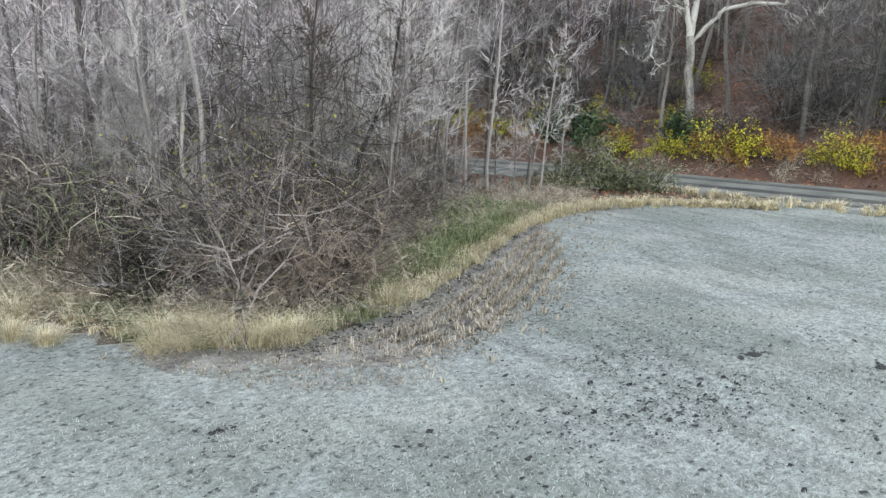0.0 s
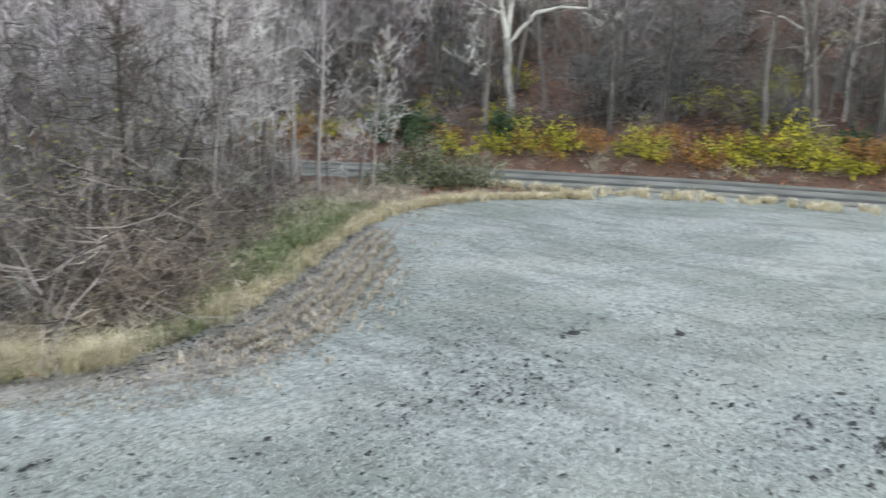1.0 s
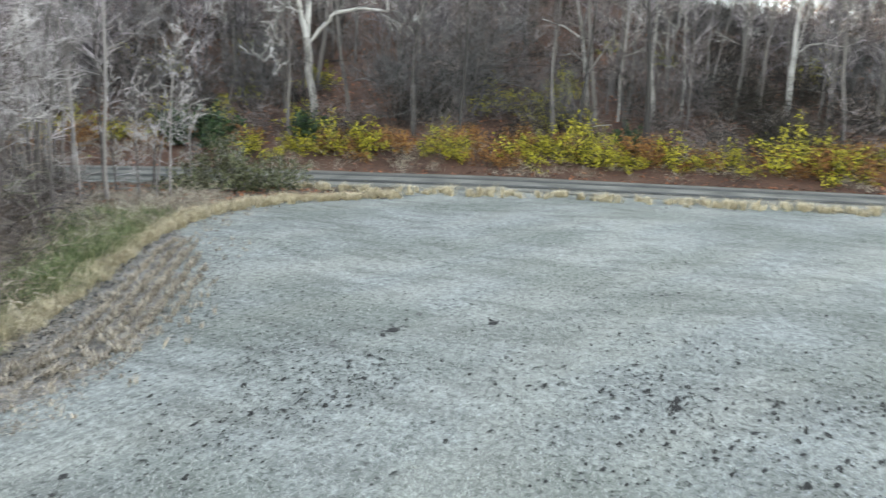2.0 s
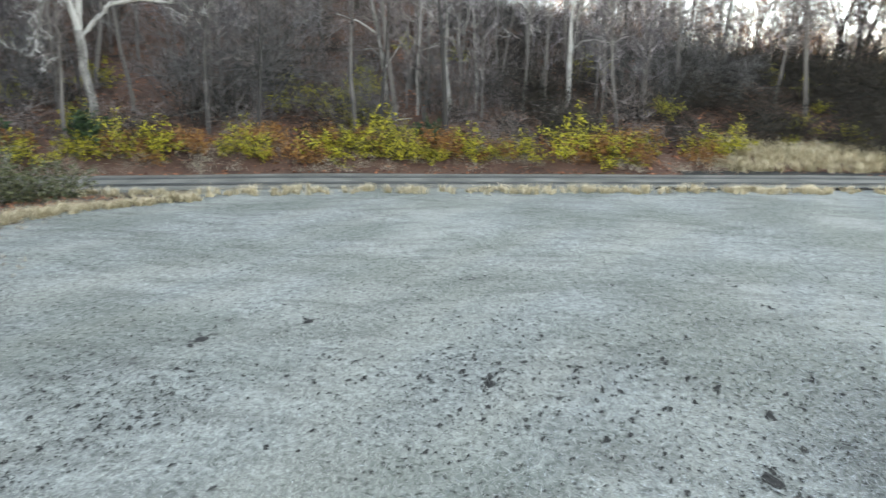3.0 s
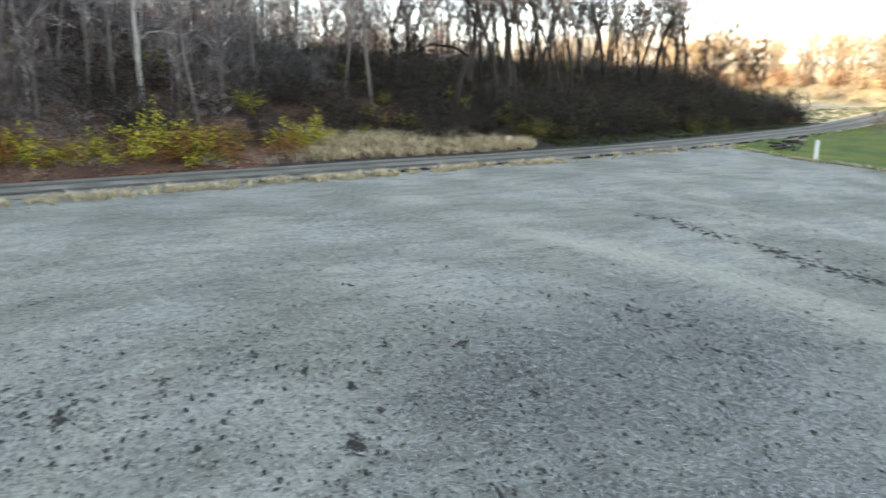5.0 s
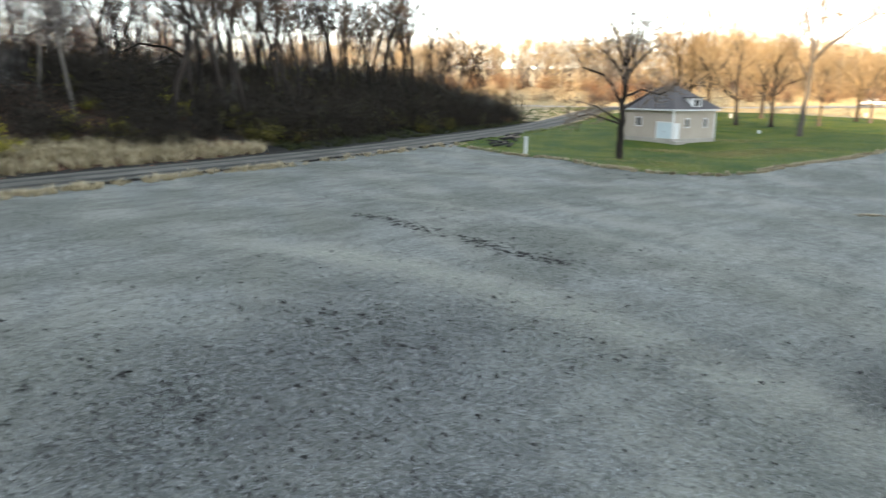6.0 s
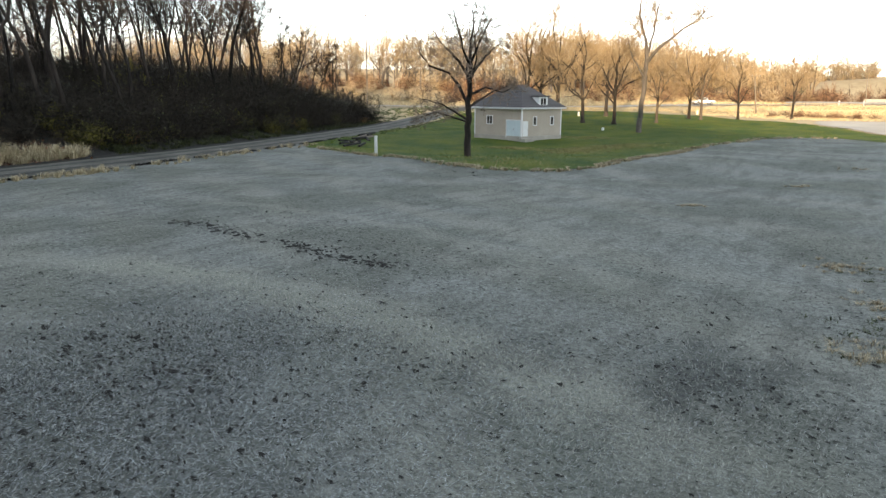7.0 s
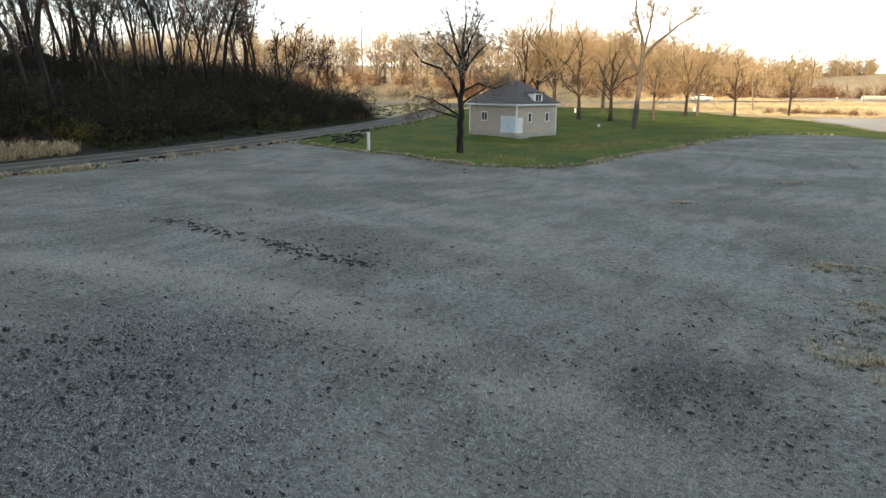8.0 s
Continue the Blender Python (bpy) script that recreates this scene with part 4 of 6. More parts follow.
# the dim interior of the woods is painted by these near-black twigs
grove("undergrowth", scatter(UNDER, 420, 33, open_corner), BRAMBLES, 0.5, 1.1, "bark", "deepshadetwig", "tangled bare undergrowth in the woods", "undergrowth", 33)

strands("vines", FRONT, 2600, 0.2, 4.5, 0.010, "hilltwig", "tangle of thin grey vines and stems in the thicket", 81, 0.05)
strands("brown_vines", FRONT, 1500, 0.1, 3.2, 0.009, "stalk", "tangle of brown stems in the thicket", 82, 0.08)
strands("green_vines", FRONT, 1100, 0.1, 2.6, 0.013, "olive", "dull green creepers low in the thicket", 84, 0.1)
strands("dark_vines", [(3.5, 14.2), (6.5, 13.6), (8.5, 17), (8, 21), (4, 20)], 1300, 0.3, 7.0, 0.012, "deepshadetwig", "dark vines hanging in the trees", 83, 0.12)
lw = Wood()
for _ in range(420):
    lw.leaf(Vector((rng.gauss(4.7, 1.6), rng.gauss(15.4, 1.1), rng.gauss(3.5, 0.7))), rng.uniform(0.05, 0.09), rng)
tagged(link_mesh("last_leaves", lw.v, lw.f, "lastleaf"), "a few yellow-green leaves left in the thicket", "leaves", kind="stuff")

saplings = [bare_tree("sapling", 400 + k, (9, 12, 7)[k], (0.06, 0.075, 0.05)[k], "thin pale sapling with level twigs beside the woods", group="saplings", bark="bark", twig="twig", first=0.2, limbs=30, reach=0.16,
                      rise=0.03, boughs=4, twigs=7, width=0.008, wob=0.03, angle=1.25) for k in range(3)]
for x, y, k, size in ((19.7, 27.1, 0, 0.95), (17.1, 31.2, 1, 1.1), (16.2, 28.4, 1, 0.9), (18.6, 30.0, 2, 1.0), (20.2, 30.8, 0, 0.8), (21.9, 28.9, 2, 0.85), (15.2, 30.5, 1, 1.0), (17.9, 26.5, 2, 0.8), (22.9, 30.3, 2, 0.7), (14.6, 27.2, 0, 1.1)):
    put(saplings[k], x, y, size, rng.uniform(0, 360), first=saplings[k].name not in used, lean=rng.uniform(-4, 4))
    used.add(saplings[k].name)
tufts("corner_weeds", scatter([(13.5, 24), (17.5, 24.3), (22, 25.6), (22.5, 27.4), (18, 31), (14.4, 29.6)], 130, 107), 44, 0.55, 0.009, "stalk", "brown and tan weeds in the open corner of the woods", 0.25, 30, 1.2)

# ---------------------------------------------------------------- hillside past the farm road
for x, y in near_line(ROAD_P, 100, 9, 40, 7, 0.24, 0.53):
    plant(hilltrees, x, y, 0.7, 1.15)
for x, y in near_line(ROAD_P, 44, 12, 36, 107, 0.27, 0.505):
    plant(hazes, x, y, 0.6, 1.15)
for x, y, size in ((46.2, 33.0, 1.3), (48.3, 33.5, 1.2), (47.4, 31.0, 1.1), (44.6, 35.6, 1.1), (73.0, 2.0, 0.9), (71.5, -1.5, 0.9)):
    plant(hazes, x, y, size, size + 0.1)
grove("hillside_woods", np.concatenate([near_line(ROAD_P, 290, 14, 80, 34, 0.18, 0.49), near_line(ROAD_P, 40, 20, 60, 84, 0.48, 0.57)]), WISPS, 0.75, 1.2, "hillbark", "lilactwig", "bare woods covering the hillside", "woods", 34)
grove("hillside_undergrowth", near_line(ROAD_P, 500, 6, 60, 35, 0.20, 0.485), BRAMBLES, 0.7, 1.5, "bark", "hilltwig", "bare grey undergrowth on the hillside", "undergrowth", 35)
# near-black brambles paint the shaded depth between the grey ones
grove("dark_undergrowth", np.concatenate([near_line(ROAD_P, 170, 8, 50, 39, 0.20, 0.46), near_line(ROAD_P, 380, 7, 50, 85, 0.44, 0.62)]), BRAMBLES, 0.9, 1.7, "bark", "deepshadetwig", "tangled undergrowth on the hillside, its shade put into a near-black colour", "undergrowth", 39)
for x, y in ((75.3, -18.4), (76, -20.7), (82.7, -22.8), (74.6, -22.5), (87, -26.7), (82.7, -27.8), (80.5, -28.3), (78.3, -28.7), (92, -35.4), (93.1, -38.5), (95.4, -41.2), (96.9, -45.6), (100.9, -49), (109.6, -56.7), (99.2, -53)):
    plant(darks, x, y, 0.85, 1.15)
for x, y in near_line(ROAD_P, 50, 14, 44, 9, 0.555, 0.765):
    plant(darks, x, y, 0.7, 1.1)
for x, y in near_line(ROAD_P, 135, 7.0, 20, 10, 0.56, 0.80):
    plant(brush, x, y, 0.8, 1.4)
for x, y in near_line(ROAD_P, 16, 7, 22, 15, 0.765, 0.815):
    plant(brush, x, y, 1.5, 2.3)
for x, y in near_line(ROAD_P, 22, 9, 22, 92, 0.56, 0.74):
    plant(olives, x, y, 0.7, 1.2)
for x, y, size in ((72.6, -20.9, 1.0), (73.6, -22.0, 0.8), (75.4, -28.3, 0.9), (81.6, -35.6, 1.1), (83.0, -37.3, 0.9), (93.6, -49.7, 1.1), (92.3, -48.2, 0.9)):
    plant(olives, x, y, size, size + 0.15)
for x, y in near_line(ROAD_P, 26, 5.8, 9, 119, 0.562, 0.74):
    plant(olives, x, y, 0.6, 0.95)
for x, y in near_line(ROAD_P, 9, 6.5, 12, 120, 0.57, 0.78):
    plant(rusts, x, y, 0.7, 1.1)
for x, y in near_line(ROAD_P, 8, 11, 22, 16, 0.755, 0.80):
    plant(darks, x, y, 0.5, 0.72)
for x, y in near_line(ROAD_P, 9, 9, 18, 108, 0.74, 0.79):
    plant(hazes, x, y, 0.6, 0.9)
for x, y in near_line(ROAD_P, 30, 10, 24, 114, 0.68, 0.79):
    plant(brush, x, y, 1.3, 2.0)
for x, y in near_line(ROAD_P, 7, 10, 30, 109, 0.55, 0.72):
    plant(hazes, x, y, 0.5, 0.85)
# the shade deep in the bank comes from the near-black twig colour
grove("bank_undergrowth", np.concatenate([near_line(ROAD_P, 700, 8, 44, 36, 0.53, 0.80), near_line(ROAD_P, 160, 8, 34, 37, 0.70, 0.80), near_line(ROAD_P, 80, 5.8, 9, 93, 0.575, 0.79)]), BRAMBLES, 0.9, 1.9, "shadebark", "deepshadetwig", "tangled undergrowth on the wooded bank, its shade put into a near-black colour", "undergrowth", 36)
used.add("honeysuckle_bush")
put(dull[0], 24.0, 28.2, 1.3, 20, first=True)
grove("brown_undergrowth", near_line(ROAD_P, 200, 7, 30, 99, 0.56, 0.79), BRAMBLES, 0.7, 1.4, "shadebark", "shadetwig", "brown tangled stems on the wooded bank", "undergrowth", 99)
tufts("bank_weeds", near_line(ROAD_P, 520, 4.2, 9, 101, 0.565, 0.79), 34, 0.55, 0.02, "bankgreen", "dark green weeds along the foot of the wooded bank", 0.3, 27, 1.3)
for x, y in near_line(ROAD_P, 16, 7, 18, 102, 0.565, 0.775):
    plant(dull, x, y, 0.5, 0.85)
grove("roadside_stems", near_line(ROAD_P, 190, 3.7, 7.5, 103, 0.26, 0.485), LOW_BRAMBLES, 0.5, 1.0, "bark", "stalk", "low brown dead stems beside the farm road", "undergrowth", 103)
grove("bank_woods", near_line(ROAD_P, 70, 18, 48, 37, 0.53, 0.68), WISPS, 0.7, 1.05, "shadebark", "hilltwig", "bare trees deep in the bank's woods, their bark darkened in colour as shade", "woods", 37)
for x, y, size in ((31.3, 36.7, 0.8), (33.2, 35.2, 0.7), (35.0, 32.9, 0.85), (36.4, 31.7, 0.95), (39.2, 27.0, 0.75), (40.0, 26.0, 0.6), (42.3, 22.7, 1.0), (43.4, 21.6, 0.9), (51.0, 26.2, 0.95), (50.2, 25.0, 0.8), (44.6, 18.4, 0.9), (45.6, 17.6, 0.7),
                   (47.2, 14.8, 1.0), (49.2, 10.9, 0.85), (50.6, 8.5, 1.05), (52.4, 5.8, 0.85), (56.4, -0.6, 0.95), (57.2, -1.8, 0.8)):
    plant(yellows, x, y, size, size + 0.12)
for x, y in near_line(ROAD_P, 26, 4.9, 7.5, 112, 0.36, 0.485):
    plant(rusts, x, y, 0.7, 1.15)
for x, y in near_line(ROAD_P, 60, 4.9, 9.5, 12, 0.27, 0.482):
    plant(rusts if rng.random() < 0.8 else yellows, x, y, 0.6, 1.1)
for x, y in near_line(ROAD_P, 40, 9, 32, 13, 0.3, 0.72):
    plant(yellows, x, y, 0.6, 1.1)
for x, y, k in ((47.3, 17.2, 0.9), (34.6, 35.4, 1.05), (30.0, 39.5, 1.2), (28.5, 41.5, 1.2)):
    put(greens[0], x, y, k, rng.uniform(0, 360), first=(k == 0.9))
put(dull[0], 26.3, 27.2, 0.85, 120)
put(dull[0], 22.2, 29.0, 0.9, 220)
for x, y, k, size in ((55.1, 21.8, 0, 1.0), (57.6, 19.0, 2, 0.9), (58.3, 18.0, 0, 0.95), (60.7, 14.6, 0, 1.1), (63.8, 8.3, 2, 1.0), (61.9, 13.5, 2, 0.85), (62.6, 17.5, 1, 1.0), (65.5, 12.0, 2, 1.0), (66.0, 16.0, 0, 0.95), (59.8, 24.0, 2, 1.0)):
    put(pales[k], x, y, size, rng.uniform(0, 360), lean=rng.uniform(-3, 3), first=pales[k].name not in used)
    used.add(pales[k].name)
PALE_LIMBED = "tall pale-barked tree with long bare side limbs on the hillside"
limbed_tree("pale_tree", 21, (56.1, 19.3, gz(56.1, 19.3) - 0.1), -67, [
    (0.25, 0.2, (0, 0, -0.2), (-0.3, 0, 2.4), (-0.6, 0, 4.7)),
    (0.18, 0.05, (-0.6, 0, 4.6), (-0.95, 0.1, 7.2), (-1.3, 0.2, 9.8), (-2.3, 0.3, 16.5)),
    (0.16, 0.05, (-0.58, 0, 4.5), (-0.45, -0.2, 7.2), (-0.5, -0.3, 9.8), (-0.2, -0.3, 16)),
    (0.06, 0.02, (-0.95, 0.1, 7.2), (-2.0, 0.2, 8.4), (-3.2, 0.4, 8.9))], PALE_LIMBED, bark="white", twigs=5, width=0.012, boughs=6, group="pale-barked trees")
limbed_tree("pale_tree", 22, (62.1, 11.2, gz(62.1, 11.2) - 0.1), -74, [
    (0.24, 0.08, (0, 0, -0.2), (0, 0, 5), (0.15, 0, 9.7), (0.3, 0, 17)),
    (0.09, 0.03, (0.05, 0, 5.1), (0.8, -0.2, 5.8), (1.8, -0.3, 6.0), (3.4, -0.4, 5.6)),
    (0.07, 0.02, (0.05, 0, 4.2), (1.0, 0.2, 4.6), (2.6, 0.3, 4.1)),
    (0.10, 0.03, (0.1, 0, 7.4), (1.2, -0.2, 8.7), (3.3, -0.3, 9.6)),
    (0.08, 0.02, (0.1, 0, 8.4), (-0.9, 0.2, 9.4), (-1.8, 0.3, 10.8))], PALE_LIMBED, bark="white", twigs=5, width=0.012, boughs=6, group="pale-barked trees")
limbed_tree("pale_tree", 23, (54.0, 23.7, gz(54.0, 23.7) - 0.1), -62, [
    (0.19, 0.07, (0, 0, -0.2), (-0.7, 0, 4.9), (-1.6, 0, 9.6), (-2.5, 0, 16)),
    (0.09, 0.025, (-1.0, 0, 6.4), (-2.5, -0.2, 7.3), (-4.2, -0.3, 7.8)),
    (0.08, 0.02, (-0.7, 0, 4.6), (-1.5, 0.3, 5.3), (-2.9, 0.4, 5.1)),
    (0.08, 0.02, (-0.6, 0, 3.6), (0.3, -0.2, 4.9), (1.4, -0.3, 6.8))], PALE_LIMBED, bark="white", twigs=5, width=0.012, boughs=6, group="pale-barked trees")
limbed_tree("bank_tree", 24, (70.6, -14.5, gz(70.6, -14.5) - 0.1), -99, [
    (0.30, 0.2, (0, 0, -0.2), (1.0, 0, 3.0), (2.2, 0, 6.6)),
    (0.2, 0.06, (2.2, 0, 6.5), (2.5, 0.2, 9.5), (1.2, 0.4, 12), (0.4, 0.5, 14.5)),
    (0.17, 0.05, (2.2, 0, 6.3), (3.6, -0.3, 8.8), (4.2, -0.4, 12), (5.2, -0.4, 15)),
    (0.12, 0.05, (2.0, 0, 6.0), (0.6, -0.2, 6.9), (-1.6, -0.3, 7.2), (-4.0, -0.4, 6.0))], "crooked tree with a long arched limb on the bank, coloured as a dark silhouette", bark="shadebark", twig="shadetwig", twigs=6, width=0.013, boughs=8)
fallen = Wood()
fallen.limb([Vector((-1.3, 0.2, 0.1)), Vector((-0.5, 0.1, 0.55)), Vector((0.3, 0, 0.9)), Vector((1.3, -0.2, 1.0))], 0.08, 0.03, 6)
fallen.limb([Vector((-0.5, 0.1, 0.55)), Vector((-0.3, 0.3, 1.0)), Vector((0.1, 0.4, 1.4))], 0.05, 0.02, 5)
fb = tagged(link_mesh("fallen_branch", fallen.v, fallen.f, "white"), "pale broken branch leaning in the bushes", "branch")
fb.matrix_basis = pose(50.6, 21.6, gz(50.6, 21.6), 0, 0, -67)
limbed_tree("sycamore", 7, (37.9, 37.9, gz(37.9, 37.9) - 0.1), -30, [
    (0.27, 0.29, (0, 0, 0), (-0.25, 0, 3.2), (-0.6, 0, 6.9)),
    (0.26, 0.09, (-0.6, 0, 6.7), (-0.3, 0.3, 10.0), (0.1, 0.4, 14), (0.5, 0, 18)),
    (0.22, 0.06, (-0.6, 0, 6.8), (-1.1, -0.4, 9.0), (-1.6, -0.5, 11.5), (-2.6, -0.3, 15)),
    (0.17, 0.06, (-0.4, 0, 6.6), (0.7, -0.3, 7.9), (1.4, -0.5, 8.7), (3.2, -0.8, 9.1), (5.2, -1.0, 9.0), (5.0, -1.0, 10.8), (5.6, -0.8, 13.0)),
    (0.15, 0.05, (-1.0, -0.2, 8.7), (-2.0, -0.6, 9.3), (-2.7, -0.9, 8.2), (-3.2, -1.0, 6.2), (-3.7, -1.1, 5.0)),
    (0.17, 0.05, (-0.9, 0, 9.8), (-3.0, 0.6, 10.5), (-5.5, 0.9, 10.0), (-8.5, 1.2, 9.6)),
    (0.10, 0.03, (-0.2, 0, 10.6), (2.0, 0.8, 12.6), (4.2, 1.4, 13.5))],
    "large pale-barked sycamore with a long crooked side limb", twig="syctwig", twigs=7, width=0.02, boughs=14)

# ---------------------------------------------------------------- grasses and leaves
field_poly = [(-6, 9), (4, 9), (10, 10.5), (16, 18), (26, 21), (34, 16), (46, -3), (58, -24), (48, -41), (37, -48), (30, -50), (4, -40), (-4, -16)]
pts = scatter(field_poly, 420000, 20)
d = np.hypot(pts[:, 0] - 3, pts[:, 1] + 5)
keep = np.random.default_rng(3).random(len(pts)) < np.clip(1.25 - d / 38, 0.06, 1)
pts = pts[keep]
blades("field_grass", pts, 0.055, 0.006, "blade", "short pale dry mown grass of the field", lean=0.6, seed=4)
near = scatter([(2, 8), (9, 8.5), (17, 6), (21, -4), (20, -16), (12, -26), (5, -24), (5, -12), (9, -4), (8, 2)], 150000, 66)
blades("near_grass", near, 0.05, 0.005, "blade", "pale straw of the mown field", lean=0.9, seed=21)
bits = np.array([14.0, -11.0]) + np.random.default_rng(115).normal(0, 1, (130000, 2)) * (4.2, 4.6)
blades("straw_bits", bits[bits[:, 0] > 4.5], 0.028, 0.006, "frost", "fine frosty straw lying on the dark patches of the field", lean=2.2, seed=33)
lp = scatter(LAWN, 70000, 21)
blades("lawn_grass", lp, 0.10, 0.02, "lawnblade", "short green lawn grass", lean=0.5, seed=5, lift=0.02)
rg = np.random.default_rng(9)
edge = along(WOODS_EDGE, 300)
FRONT_TUSSOCKS = [(-0.9, 13.4), (-0.2, 12.9), (1.9, 11.8), (2.5, 11.8), (3.4, 11.8), (4.0, 11.5), (4.8, 11.5), (0.0, 15.3), (-1.1, 14.9), (0.4, 15.6), (2.9, 13.4)]
MARGIN = [(0.6, 11.9), (2.2, 10.6), (3.6, 9.2), (5.0, 8.4), (6.7, 8.3), (9.6, 10.7), (13.2, 14.7), (11.5, 15.6), (8.6, 13.4), (7.2, 12.2), (5.2, 11.0), (3.0, 11.2)]
front = np.array(FRONT_TUSSOCKS)
tufts("dry_tussocks", np.concatenate([front, near_line(edge, 6, 0.0, 0.7, 29, 0.66, 0.80)]), 420, 0.6, 0.0055, "palegrass", "soft tussocks of bleached dry grass along the edge of the field", 0.21, 6, 2.0)
tufts("margin_stalks", scatter(MARGIN, 520, 116), 7, 0.12, 0.010, "stalk", "short broken brown stalks where the field meets the woods", 0.1, 34, 0.9)
leaves_on("margin_litter", scatter(MARGIN, 4200, 117), 0.022, "chaff", "brown leaf litter and chaff on the field's margin", 35, lift=0.025)
leaves_on("edge_litter", near_line(edge, 5200, -0.5, 2.4, 118, 0.48, 0.70), 0.045, "chaff", "brown fallen leaves between the tussocks", 36, lift=0.03)
tufts("edge_tussocks", np.concatenate([near_line(edge, 420, -0.45, 0.7, 61, 0.74, 1.0), near_line(edge, 24, -0.1, 0.5, 96, 0.64, 0.76)]), 44, 0.46, 0.010, "palegrass", "low tussocks of tan dry grass round the field's corner", 0.12, 16)
tufts("verge_tussocks", np.concatenate([near_line(ROAD_P, 340, -5.4, -3.6, 23, 0.335, 0.54), near_line(ROAD_P, 45, -5.4, -3.6, 94, 0.54, 0.63)]), 38, 0.5, 0.014, "palegrass", "tussocks of tan dry grass on the verge of the farm road", 0.16, 7)
tufts("bank_tussocks", np.concatenate([near_line(ROAD_P, 430, 4.3, 9.5, 24, 0.483, 0.546), near_line(ROAD_P, 46, 4.3, 6.5, 25, 0.545, 0.562)]), 44, 0.85, 0.022, "palegrass", "tall tan dry grass on the bank above the road", 0.25, 8)
tufts("weeds", scatter(GREENS, 380, 25), 60, 0.75, 0.010, "olive", "green and tan weeds below the woods", 0.2, 9)
tufts("edge_weeds", near_line(edge, 150, -0.1, 1.0, 122, 0.655, 0.80), 40, 0.45, 0.008, "olive", "green and tan weeds at the foot of the woods", 0.2, 38, 1.4)
tufts("woods_weeds", np.concatenate([scatter(FRONT, 200, 62), near_line(edge, 110, 0.4, 2.4, 30, 0.5, 0.68)]), 44, 0.5, 0.007, "olive", "green weeds among the thickets", 0.25, 19)
grove("dead_stems", near_line(edge, 190, 0.3, 3.0, 63, 0.5, 0.9), LOW_BRAMBLES, 0.6, 1.1, "bark", "stalk", "low tangle of dead brown stems at the edge of the woods", "undergrowth", 38)
tufts("junction_tussocks", np.concatenate([near_line(ROAD_P, 300, 3.8, 15, 66, 0.79, 0.95), near_line(ROAD_P, 120, -5.5, -3.5, 67, 0.66, 0.97)]), 22, 0.4, 0.035, "olive", "rough green-brown grass beside the road's end", 0.35, 18)
STRIP = [(3.0, 9.9), (4.8, 9.3), (6.3, 9.3), (7.6, 9.5), (9.5, 10.6), (11.5, 12.6), (13.9, 15.6), (16.3, 18.9), (20, 21.2), (24, 22.0), (20, 22.6), (17.2, 21.9), (13.6, 19.2), (10.8, 16.2), (8.8, 13.9), (6.8, 12.1), (4.9, 11.3), (3.2, 11.2)]
inner = along([(4.4, 10.7), (6.0, 11.5), (7.8, 12.4), (9.6, 14.2), (11.4, 16.2), (13.8, 18.9), (16, 20.6)], 60)
fp = near_line(inner, 1700, -0.05, 0.05, 97) + np.random.default_rng(98).normal(0, 0.3, (1700, 2))
crumbs("furrow_soil", fp, 0.045, "soil", "dark broken soil in the furrow along the field's margin", 25, lift=0.012)
rows = []
for i, k in enumerate((-0.7, -1.15, -1.6, -2.05, -2.5, -2.95, -3.4, 0.5, 0.9)):
    r = near_line(inner, 330 if k > -2.2 else 190, k - 0.09, k + 0.09, 70 + i, -0.0, 1.0)
    place = np.linalg.norm(r - inner[0], axis=1) / np.linalg.norm(inner[-1] - inner[0])
    wide = 3.4 * np.sin(math.pi * np.clip(place, 0, 1)) ** 0.8
    rows.append(r[np.random.default_rng(170 + i).random(len(r)) < np.clip((wide - abs(k)) * 1.3, 0.04, 1)])
rows.append(scatter(STRIP, 130, 26))
tufts("stubble_stalks", np.concatenate(rows), 9, 0.24, 0.011, "stalk", "short pale brown stalks in rows along the edge of the field", 0.07, 10, 0.5)
leaves_on("margin_leaves", scatter(STRIP, 900, 64), 0.03, "stalk", "brown fallen leaves on the field's margin", 5, lift=0.02)
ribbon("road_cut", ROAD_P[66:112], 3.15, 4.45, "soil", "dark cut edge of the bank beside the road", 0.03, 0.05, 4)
sh = near_line(ROAD_P, 5200, -3.75, -3.2, 113, 0.46, 0.66)
crumbs("shoulder_soil", sh[np.sin(sh[:, 0] * 1.3) + np.sin(sh[:, 1] * 2.1 + 1) > -0.7], 0.12, "soil", "dark broken soil along the shoulder of the road", 31, lift=0.05)
leaves_on("fallen_leaves", near_line(ROAD_P, 52000, 3.4, 40, 27, 0.2, 0.56), 0.11, "leaf", "rust-brown fallen leaves on the wooded slope", 3)
leaves_on("woods_leaves", scatter(WOODS_EDGE[1:] + [(26, 29), (17, 38), (5, 44), (-20, 45)], 26000, 65), 0.07, "leaf", "brown fallen leaves on the floor of the woods", 6)
sp = scatter(field_poly, 60000, 28)
pk = np.sin(sp[:, 0] * 0.33 + 1.3) * np.sin(sp[:, 1] * 0.29 + 0.4) + 0.5 * np.sin(sp[:, 0] * 0.9 + sp[:, 1] * 0.7) + rg.normal(0, 0.5, len(sp))
sp = np.concatenate([sp[pk > 0.35]] + [np.array([x, y]) + rg.normal(0, 1, (n, 2)) * (sx, sy) for x, y, n, sx, sy in
                    ((17.0, -13.0, 2500, 2.8, 2.0), (13.5, -9.5, 2500, 3.0, 2.2), (14.5, -5, 3000, 2.5, 1.8), (10.2, 6.0, 1300, 1.7, 0.7), (9.2, -19, 900, 1.6, 0.9), (13.5, 1.5, 1200, 1.5, 1.5), (26, -21.5, 1200, 3.0, 1.0), (11.5, 8.3, 700, 1.2, 0.6))])
